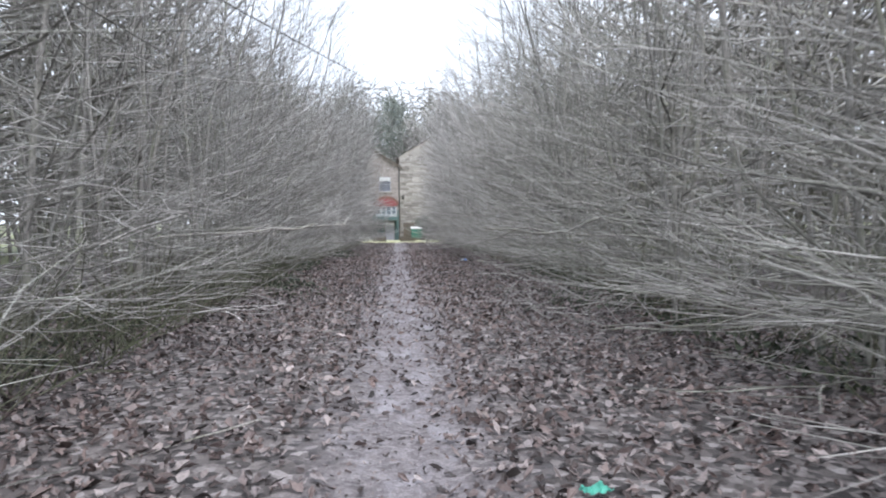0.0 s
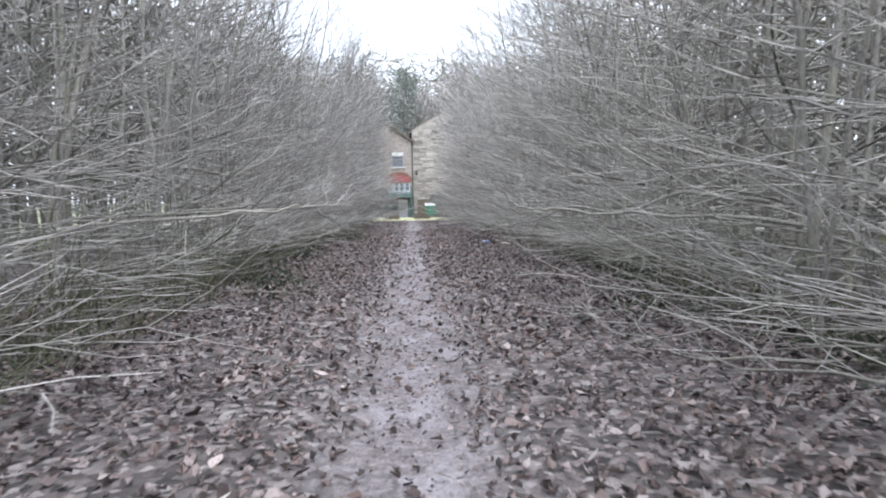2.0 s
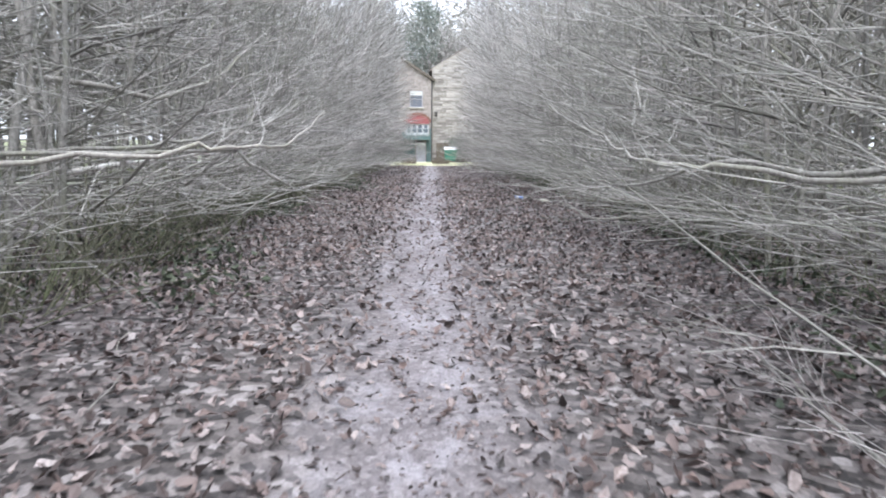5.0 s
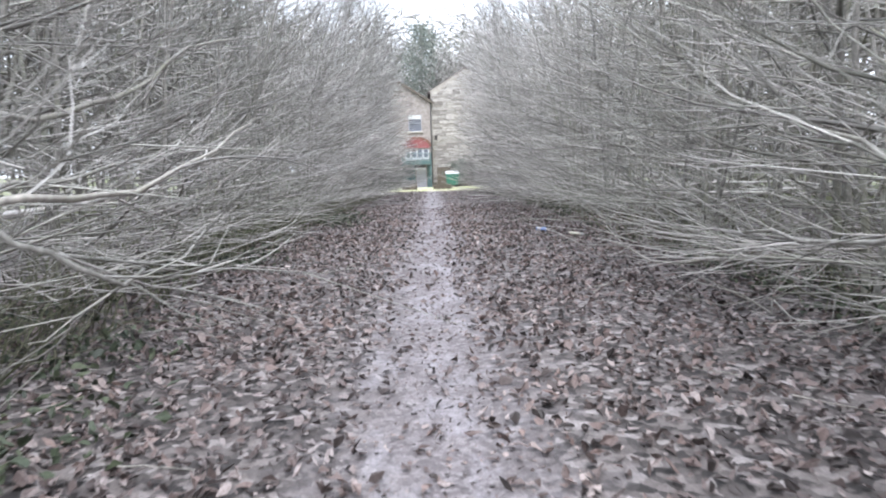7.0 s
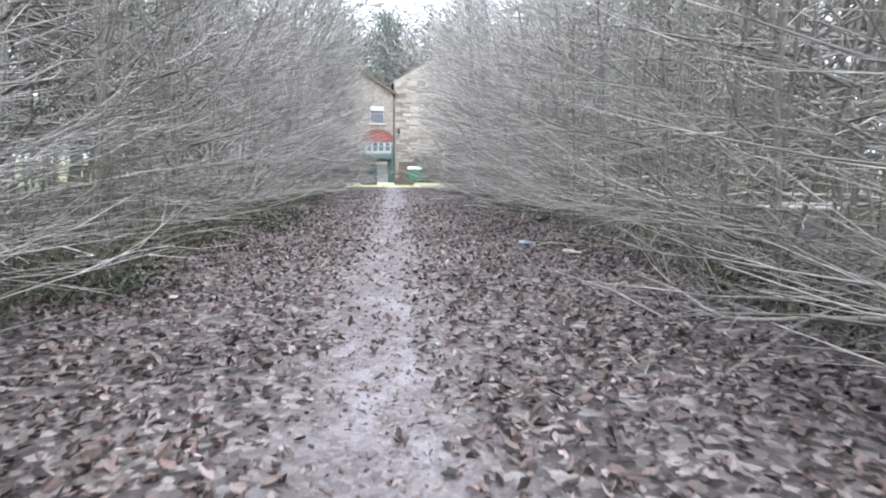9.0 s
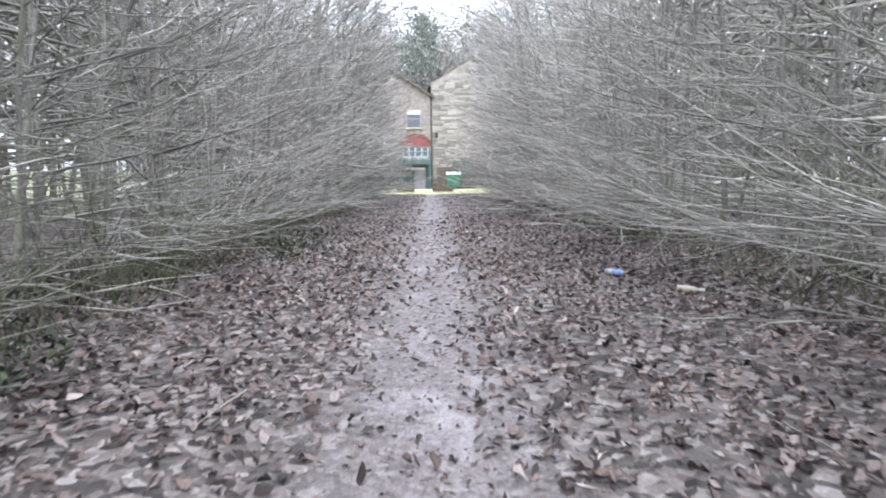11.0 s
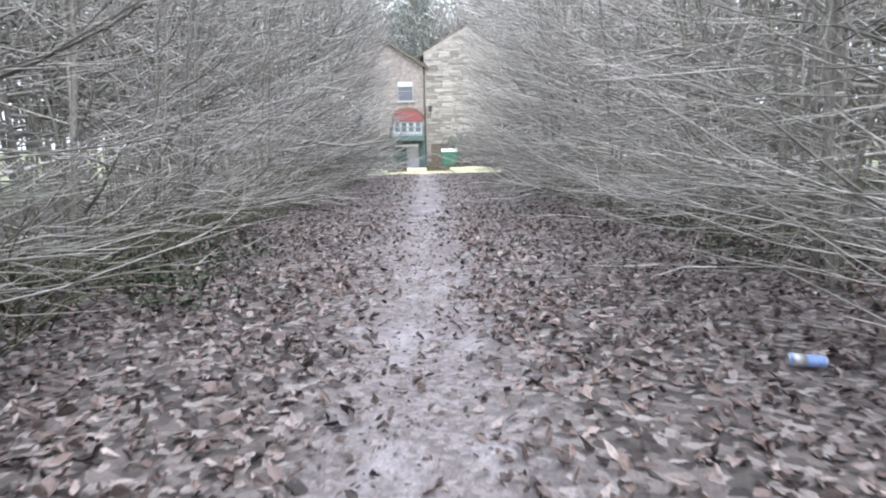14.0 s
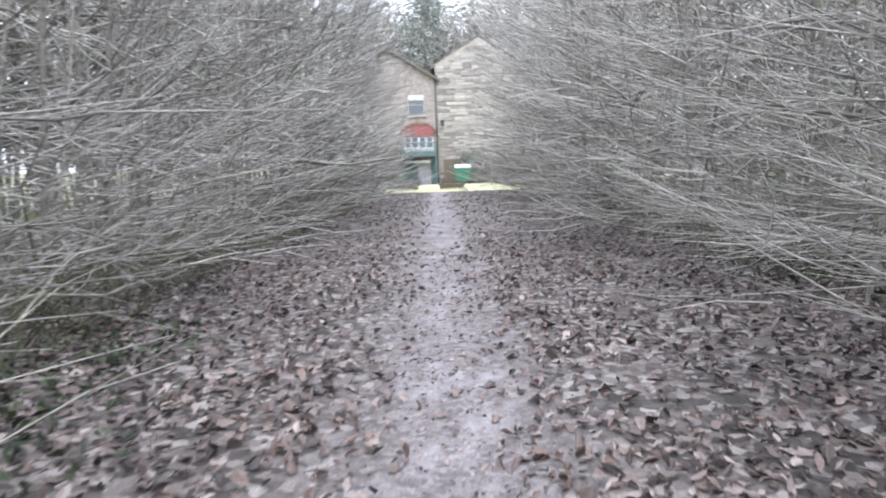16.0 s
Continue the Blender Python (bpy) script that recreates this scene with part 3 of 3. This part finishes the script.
def lawn():
    mat, n, l, bsdf = base_material("winter_grass", 0.9)
    v = coords(n, l, 1.0)
    a, b = noise_tex(n, l, v, 0.5), noise_tex(n, l, v, 25.0)
    col = ramp(n, l, a, [(0.3, (0.68, 0.65, 0.5)), (0.5, (0.55, 0.56, 0.33)), (0.7, (0.7, 0.69, 0.48))])
    l.new(mixed(n, l, 1.0, col, ramp(n, l, b, [(0.3, (0.75, 0.75, 0.75)), (0.6, (1, 1, 1))]), "MULTIPLY"), bsdf.inputs["Base Color"])
    relief(n, l, b, bsdf, 0.5)
    rng = random.Random(9)
    xs, ys = np.linspace(-14, 14, 57), np.linspace(LAWN_Y, 78.4, 36)
    verts = [(x, y + (0.5 * noise.noise((x * 0.6, 3, 0)) if j == 0 else 0), fall(y) + 0.05 + 0.03 * noise.noise((x, y, 2)) + (-0.1 if j == 0 else 0)) for j, y in enumerate(ys) for x in xs]
    w = len(xs)
    faces = [(j * w + i, j * w + i + 1, (j + 1) * w + i + 1, (j + 1) * w + i) for j in range(len(ys) - 1) for i in range(w - 1)]
    tagged(new("lawn", mesh_of("lawn", verts, faces, mat)), "pale yellow-green winter lawn in front of the house", "lawn", kind="structure")
    t = Tubes()
    for i in range(2500):
        x, y = rng.uniform(-7, 7), LAWN_Y + 0.2 + rng.random() ** 2 * 9
        g = fall(y)
        t.add([(x, y, g + 0.03), (x + rng.gauss(0, 0.03), y + rng.gauss(0, 0.03), g + rng.uniform(0.1, 0.18))], 0.012, 0.003, 3)
    tagged(new("grass_tufts", t.mesh("grass_tufts", mat)), "pale winter grass blades on the lawn", "grass", kind="stuff")


lawn()


def refuse_bin(x, y):
    root = new("refuse_bin")
    root.location = (x, y, fall(y) + 0.08)
    bm = bmesh.new()
    box_into(bm, (1.3, 0.95, 1.05), (0, 0, 0.72), 0.05)
    for v in bm.verts:
        if v.co.z < 0.6:
            v.co.x *= 0.86
            v.co.y *= 0.8
    from_bm("body", bm, GREEN, root)
    boxes("rim", GREEN, root, [((1.42, 1.05, 0.08), (0, 0, 1.27))], 0.02)
    bm = bmesh.new()
    bmesh.ops.create_cone(bm, cap_ends=True, segments=20, radius1=0.5, radius2=0.5, depth=1.34, matrix=Matrix.Translation((0, 0, 1.3)) @ Matrix.Rotation(math.pi / 2, 4, "Y"))
    for v in bm.verts:
        v.co.z = 1.3 + max(0.0, v.co.z - 1.3) * 0.55
    from_bm("lid", bm, WHITE, root)
    for sx in (-0.45, 0.45):
        for sy in (-0.3, 0.3):
            t = Tubes()
            t.add([(sx - 0.03, sy, 0.1), (sx + 0.03, sy, 0.1)], 0.1, 0.1, 10)
            new("wheel", t.mesh("wheel", RUBBER)).parent = root
    for sx in (-0.68, 0.68):
        boxes("handle", DARK_PIPE, root, [((0.05, 0.3, 0.05), (sx, 0, 1.1))], 0.01)
    tagged(root, "green wheeled refuse bin with a pale lid on the lawn", "bin")


refuse_bin(2.0, 75.5)


def planter(x, y, w, d, h, flare, seed):
    root = new("planter")
    root.location = (x, y, fall(y) + 0.05)
    for k in range(3):
        bm = bmesh.new()
        z = h * (k + 0.5) / 3
        f = 1 + flare * (k / 2 - 1)
        for sy in (-1, 1):
            box_into(bm, (w * f, 0.06, h / 3 - 0.012), (0, sy * d * f / 2, z), 0.01)
        for sx in (-1, 1):
            box_into(bm, (0.06, d * f - 0.07, h / 3 - 0.012), (sx * w * f / 2, 0, z), 0.01)
        from_bm("plank", bm, WOOD, root)["kind"] = "stuff"
    boxes("soil", SLATE, root, [((w * 0.9, d * 0.9, h * 0.85), (0, 0, h * 0.44))], 0.02)
    rng = random.Random(seed)
    t = Tubes()
    for i in range(90):
        p = (rng.uniform(-0.42, 0.42) * w, rng.uniform(-0.4, 0.4) * d, h * 0.85)
        t.add(bent_line(rng, p, (rng.gauss(0, 0.4), rng.gauss(0, 0.4), 1), rng.uniform(0.1, 0.32), 3), 0.012, 0.004, 3)
    tagged(new("dead_stalks", t.mesh("dead_stalks", WOOD)), kind="stuff").parent = root
    tagged(root, "weathered brown wooden planter with dead stalks on the lawn", "planter", "planters on the lawn")


planter(-1.95, 64.5, 1.25, 0.7, 0.5, 0.0, 1)
planter(0.85, 65.0, 1.7, 0.7, 0.36, 0.2, 2)


# Dark boards stand where there is only grey shadow at the gable's foot.
def shadow_boards():
    root = new("fence")
    root.location = (0.5, 79.2, fall(79.2))
    for i in range(26):
        boxes("board", WOOD, root, [((0.145, 0.03, 2.1 + 0.04 * math.sin(i * 2.3)), (0.1 + 0.15 * i, -0.01 * (i % 2), 1.09))], 0.005)
    boxes("rail", WOOD, root, [((3.9, 0.05, 0.1), (1.95, 0.05, 0.5)), ((3.9, 0.05, 0.1), (1.95, 0.05, 1.7))], 0.005)
    tagged(root, "dark brown boards in place of the grey shadow at the foot of the stone gable", "fence")


shadow_boards()


# ---- evergreens and bare trees by the house ----
# Greens lifted pale: the haze of distance is put into the needle colour.
HAZED_NEEDLE = leaf_material("hazed_conifer_needle", [(0.0, (0.16, 0.2, 0.17)), (0.6, (0.25, 0.295, 0.255)), (1.0, (0.36, 0.4, 0.35))])


def clumps(rng, centres, count, size, spread_r):
    verts, faces, c = [], [], 0
    for i in range(count):
        p = centres[rng.randrange(len(centres))]
        q = np.array(p) + np.array([rng.gauss(0, spread_r) for _ in range(3)]) * np.array((1, 1, 0.55))
        m = np.array(Euler([rng.uniform(0, 6.28) for _ in range(3)]).to_matrix())
        s = rng.uniform(*size)
        v = np.array([(-0.5, 0, 0), (0, -0.22, 0.06), (0.6, 0, -0.05), (0, 0.22, 0.06)]) * s @ m.T + q
        verts.append(v)
        faces += [(c, c + 1, c + 2), (c, c + 2, c + 3)]
        c += 4
    return np.concatenate(verts), faces


def conifer(x, y, height, low, width, seed):
    rng = random.Random(seed)
    root = new("conifer_tree")
    root.location = (x, y, fall(y))
    t, limb = Tubes(), Tubes()
    t.add(bent_line(rng, (0, 0, -0.2), (0, 0, 1), height, 10, 0, 0, 0.015), 0.4, 0.05, 9)
    new("trunk", t.mesh("trunk", BARK)).parent = root
    centres = []
    for i in range(90):
        f = (i + rng.random()) / 90
        z = low + (height - low) * f
        a = rng.uniform(0, 6.28)
        reach = width * (0.35 + 0.65 * math.sin(math.pi * min(1, 0.25 + 0.75 * f))) * rng.uniform(0.6, 1.1)
        b = bent_line(rng, (0, 0, z), (math.cos(a), math.sin(a), 0.15), reach, 5, 0.03, 0.02, 0.08)
        limb.add(b, 0.06, 0.015, 4)
        centres += [tuple(q) for q in b[2:]]
    tagged(new("limbs", limb.mesh("limbs", BARK)), kind="stuff").parent = root
    v, f = clumps(rng, centres, 5200, (0.16, 0.42), 0.7)
    tagged(new("foliage", mesh_of("foliage", v, f, HAZED_NEEDLE, False)), kind="stuff").parent = root
    tagged(root, "tall dark green conifer standing behind the house", "tree")


conifer(-1.0, 97, 20.5, 10.4, 3.1, 1)


def shrub(x, y, r, h, seed):
    rng = random.Random(seed)
    root = new("evergreen_shrub")
    root.location = (x, y, fall(y))
    t = Tubes()
    centres = []
    for i in range(14):
        b = bent_line(rng, (0, 0, 0), (rng.gauss(0, 0.4), rng.gauss(0, 0.3), 1), h * rng.uniform(0.5, 1), 4, 0, 0, 0.15)
        t.add(b, 0.03, 0.008, 4)
        centres += [tuple(q) for q in b[2:]]
    tagged(new("limbs", t.mesh("limbs", BARK)), kind="stuff").parent = root
    v, f = clumps(rng, centres, 1500, (0.12, 0.28), r * 0.3)
    tagged(new("foliage", mesh_of("foliage", v, f, HAZED_NEEDLE, False)), kind="stuff").parent = root
    tagged(root, "dense dark green evergreen shrub in front of the house", "shrub")


shrub(3.2, 78.2, 1.0, 3.0, 3)
shrub(-4.4, 78.2, 1.0, 1.8, 4)


def tall_tree(seed, height):
    rng = random.Random(seed)
    root = new("bare_tree")
    t, limb, twig = Tubes(), Tubes(), Tubes()
    ln = bent_line(rng, (0, 0, -0.2), (0, 0, 1), height * 0.9, 10, 0, 0, 0.05)
    t.add(ln, 0.22, 0.04, 8)
    new("trunk", t.mesh("trunk", BARK)).parent = root
    for i in range(60):
        p, _ = point_on(ln, 0.35 + 0.64 * rng.random())
        a = rng.uniform(0, 6.28)
        b = bent_line(rng, p, (math.cos(a), math.sin(a), rng.uniform(0.5, 1.3)), rng.uniform(2, 4.2), 6, 0, 0.1, 0.12)
        spray(rng, b, limb, twig, 0.08, 9, 0, 2.0, 1, 8.0)
    for name, q in (("limbs", limb), ("twigs", twig)):
        tagged(new(name, q.mesh(name, TWIG)), kind="stuff").parent = root
    return tagged(root, "tall bare grey-brown tree behind the house", "tree", "bare trees behind the house")


TALL = [tall_tree(71, 18), tall_tree(72, 19.5)]
for i, (x, y) in enumerate(((3.6, 97), (-5.2, 100), (7.5, 95), (1.8, 104), (-9, 96), (11, 101), (0.2, 110), (-3.0, 107), (2.2, 93), (5.2, 94), (-4.2, 93), (3.2, 112))):
    m = pose(x, y, fall(y), 0, 0, 47 * i)
    if i < 2:
        TALL[i].matrix_basis = m
    else:
        copy_thing(TALL[i % 2], m)
woodland("far_woods", -28, 28, 112, 150, 380, 7000, (20, 27), 0.13, 0.1, 63, "hazy grey-brown bare woods on the rise behind the house")


# ---- litter dropped beside the path ----
def lathe(name, profile, mat, parent, seg=16):
    """A turned shape along x: profile of distance along the axis and radius."""
    verts, faces = [], []
    for x, r in profile:
        verts += [(x, r * math.cos(2 * math.pi * k / seg), r * math.sin(2 * math.pi * k / seg)) for k in range(seg)]
    for i in range(len(profile) - 1):
        faces += [(i * seg + k, i * seg + (k + 1) % seg, (i + 1) * seg + (k + 1) % seg, (i + 1) * seg + k) for k in range(seg)]
    faces += [tuple(range(seg))[::-1], tuple(range((len(profile) - 1) * seg, len(profile) * seg))]
    ob = new(name, mesh_of(name, verts, faces, mat))
    ob.parent = parent
    return ob


CAN_BLUE = weathered("blue_print", (0.36, 0.5, 0.9), (0.24, 0.36, 0.75), 12, 60, 0.3, 0.05)
ALU = weathered("aluminium", (0.8, 0.8, 0.82), (0.62, 0.62, 0.64), 10, 60, 0.3, 0.05, metallic=0.6)
CREAM = weathered("cream_plastic", (0.85, 0.83, 0.72), (0.66, 0.63, 0.5), 10, 60, 0.4, 0.05)
TURQ = weathered("turquoise_paper", (0.16, 0.62, 0.46), (0.1, 0.45, 0.34), 10, 60, 0.6, 0.2)


def dropped_can(x, y):
    can = new("drinks_can")
    can.matrix_basis = pose(x, y, ground_height(x, y) + 0.06, 0, 3, -10)
    lathe("body", [(-0.105, 0.034), (-0.095, 0.04), (-0.03, 0.0405), (0.0, 0.037), (0.04, 0.04), (0.095, 0.04), (0.105, 0.034)], CAN_BLUE, can)
    lathe("end", [(0.105, 0.034), (0.112, 0.033), (0.114, 0.03), (0.109, 0.028)], ALU, can)
    lathe("end", [(-0.112, 0.028), (-0.114, 0.031), (-0.105, 0.034)], ALU, can)
    lathe("stripe", [(-0.09, 0.0412), (-0.055, 0.0416), (-0.01, 0.0405)], ALU, can)
    tagged(can, "dented blue and silver drinks can lying on dead leaves", "can")


def dropped_bottle(x, y):
    b = new("plastic_bottle")
    b.matrix_basis = pose(x, y, ground_height(x, y) + 0.065, 0, 4, -14)
    lathe("body", [(-0.14, 0.02), (-0.135, 0.034), (-0.06, 0.037), (-0.02, 0.034), (0.03, 0.034), (0.06, 0.02), (0.085, 0.015)], CREAM, b)
    lathe("cap", [(0.085, 0.019), (0.088, 0.02), (0.14, 0.02), (0.143, 0.018)], WHITE, b)
    tagged(b, "dirty cream plastic bottle lying on dead leaves", "bottle")


def dropped_wrapper(x, y):
    rng = random.Random(4)
    bm = bmesh.new()
    bmesh.ops.create_grid(bm, x_segments=7, y_segments=5, size=0.5)
    for v in bm.verts:
        v.co = Vector((v.co.x * 0.15 + rng.gauss(0, 0.004), v.co.y * 0.1 + rng.gauss(0, 0.004), 0.02 + rng.uniform(-0.014, 0.02)))
    bmesh.ops.solidify(bm, geom=bm.faces[:], thickness=0.002)
    ob = from_bm("paper_wrapper", bm, TURQ)
    ob.matrix_basis = pose(x, y, ground_height(x, y) + 0.05, 0, 0, 20)
    tagged(ob, "crumpled turquoise paper wrapper on dead leaves", "wrapper")


dropped_can(2.32, 23.64)
dropped_bottle(2.80, 22.36)
dropped_wrapper(0.95, 3.24)


# ---- fallen leaves ----
def leaf_shapes(rng, kinds=16):
    """Dry leaves: two halves folded along the midrib, curled, with an uneven toothed edge."""
    out = []
    for k in range(kinds):
        wide, bend, cup = rng.uniform(0.26, 0.42), rng.uniform(-0.5, 0.9), (rng.uniform(0.0, 0.9), rng.uniform(-0.35, 0.9))
        ring = []
        for x, y in ((-0.62, 0), (-0.3, -0.8), (0.08, -1), (0.4, -0.6), (0.66, 0), (0.38, 0.62), (0.05, 1), (-0.32, 0.75)):
            x, y = x * rng.uniform(0.75, 1.2) + rng.gauss(0, 0.09), y * wide * rng.uniform(0.45, 1.35)
            ring.append((x, y, cup[y > 0] * abs(y) + bend * x * x * 0.6 + rng.gauss(0, 0.09)))
        out.append(np.array(ring))
    return out


def leaf_at(rng, x, y, size, tilt):
    return pose(x, y, 0, math.degrees(rng.gauss(0, tilt)), math.degrees(rng.gauss(0, tilt)), rng.uniform(0, 360)), rng.uniform(*size)


def scatter_leaves(name, mat, count, place, size, seed, label, tilt=0.42, high=0.03):
    rng = random.Random(seed)
    shapes = leaf_shapes(rng)
    verts, faces, c = [], [], 0
    for i in range(count):
        x, y = place(rng)
        turn, s = leaf_at(rng, x, y, size, tilt)
        v = shapes[rng.randrange(len(shapes))] * s @ np.array(turn.to_3x3()).T
        verts.append(v + np.array((x, y, ground_height(x, y) - v[:, 2].min() * 0.7 + rng.uniform(0.0, high))))
        faces += [(c, c + 1, c + 2, c + 3, c + 4), (c, c + 4, c + 5, c + 6, c + 7)]
        c += 8
    return tagged(new(name, mesh_of(name, np.concatenate(verts), faces, mat, False)), label, "leaves", kind="stuff")


def litter_place(rng):
    while True:
        y = rng.uniform(0.8, 60.5)
        x = rng.uniform(-4.9, 4.9)
        off = abs(x + 0.06 + 0.1 * noise.noise((0, y * 0.4, 3)))
        keep = 0.17 + 0.83 * min(1, max(0, (off - 0.2) / 0.5))
        keep *= 0.75 + 0.5 * noise.noise((x * 0.8, y * 0.8, 9))
        keep *= 1.0 if y < 26 else max(0.2, 1 - (y - 26) / 14)
        if rng.random() < keep:
            return x, y


litter = scatter_leaves("leaf_litter", LITTER, 60000, litter_place, (0.03, 0.088), 7, "brown dead leaves strewn thickly beside the trodden path")


def path_place(rng):
    return rng.gauss(-0.03, 0.42), rng.uniform(0.8, 34)


scatter_leaves("leaf_crumbs", LITTER, 6500, path_place, (0.012, 0.036), 17, "trodden scraps of brown leaf on the muddy path", 0.2, 0.006)


SPRIGS = ((-2.2, 12.9), (-2.6, 14.6), (-2.3, 25.8), (-2.3, 27.4), (-3.0, 26.6), (2.95, 10.5), (-2.8, 19.5))


def verge_place(rng):
    if rng.random() < 0.13:
        x, y = rng.choice(SPRIGS)
        return x + rng.gauss(0, 0.28), y + rng.gauss(0, 0.4)
    while True:
        x, y = rng.choice((-1, 1)) * (3.3 + abs(rng.gauss(0, 0.9))), rng.uniform(0, 50)
        if noise.noise((x * 0.7, y * 0.5, 21)) > -0.02:
            return x, y


scatter_leaves("ivy_ground_cover", IVY, 9000, verge_place, (0.04, 0.085), 8, "low dark green ivy at the foot of the trees", 0.6, 0.28)


def undergrowth(seed):
    """Thin saplings and arching bramble stems at the foot of the trees."""
    rng = random.Random(seed)
    t = Tubes()
    for i in range(4500):
        # More dark stems on the left stand in for shade under the hedge.
        side = rng.choice((-1, -1, 1))
        x, y = side * ((3.0 if side < 0 else 3.5) + abs(rng.gauss(0, 0.9))), rng.uniform(0, 50)
        way = (-side * rng.uniform(-0.5, 0.6), rng.gauss(0, 0.5), 1)
        t.add(bent_line(rng, (x, y, ground_height(x, y) - 0.02), way, rng.uniform(0.35, 1.7), 2, 0.3, 0.0, 0.2), rng.uniform(0.005, 0.013), 0.003, 3)
    tagged(new("undergrowth", t.mesh("undergrowth", MOSSY_SHADE)), "tangle of mossy saplings and bramble stems, dark for the shade under the trees", "undergrowth", kind="stuff")


MOSSY_SHADE = bark_material("mossy_shaded_stem", (0.07, 0.072, 0.05), (0.2, 0.2, 0.14), (0.13, 0.16, 0.07))
undergrowth(91)


# ---- sticks fallen on the litter ----
rng = random.Random(33)
for i in range(26):
    side = rng.choice((-1, 1))
    x, y = side * rng.uniform(0.9, 3.4), 2.5 + 27 * (i + rng.random()) / 26
    t = Tubes()
    ln = bent_line(rng, (0, 0, 0), (1, 0, 0), rng.uniform(0.35, 1.1), 6, 0, 0, 0.12)
    ln[:, 2] *= 0.15
    t.add(ln, rng.uniform(0.005, 0.01), 0.003, 5)
    ob = new("fallen_stick", t.mesh("fallen_stick", PALE_BARK))
    ob.matrix_basis = pose(x, y, ground_height(x, y) + 0.045, 0, 0, rng.uniform(0, 360))
    tagged(ob, "thin pale fallen stick lying on dead leaves", "stick", "sticks on the leaf litter")

# single leaves that lie loose on top of the litter
rng = random.Random(12)
single = [mesh_of("leaf", v, [(0, 1, 2, 3, 4), (0, 4, 5, 6, 7)], LITTER, False) for v in leaf_shapes(rng, 8)]
for i in range(300):
    x, y = litter_place(rng)
    while not 2.5 < y < 27 or abs(x) > 2.4:
        x, y = litter_place(rng)
    turn, s = leaf_at(rng, x, y, (0.06, 0.11), 0.4)
    ob = new("leaf", single[i % 8])
    ob.parent = litter
    ob.matrix_basis = Matrix.Translation((0, 0, ground_height(x, y) + 0.028)) @ turn @ Matrix.Diagonal((s, s, s, 1))
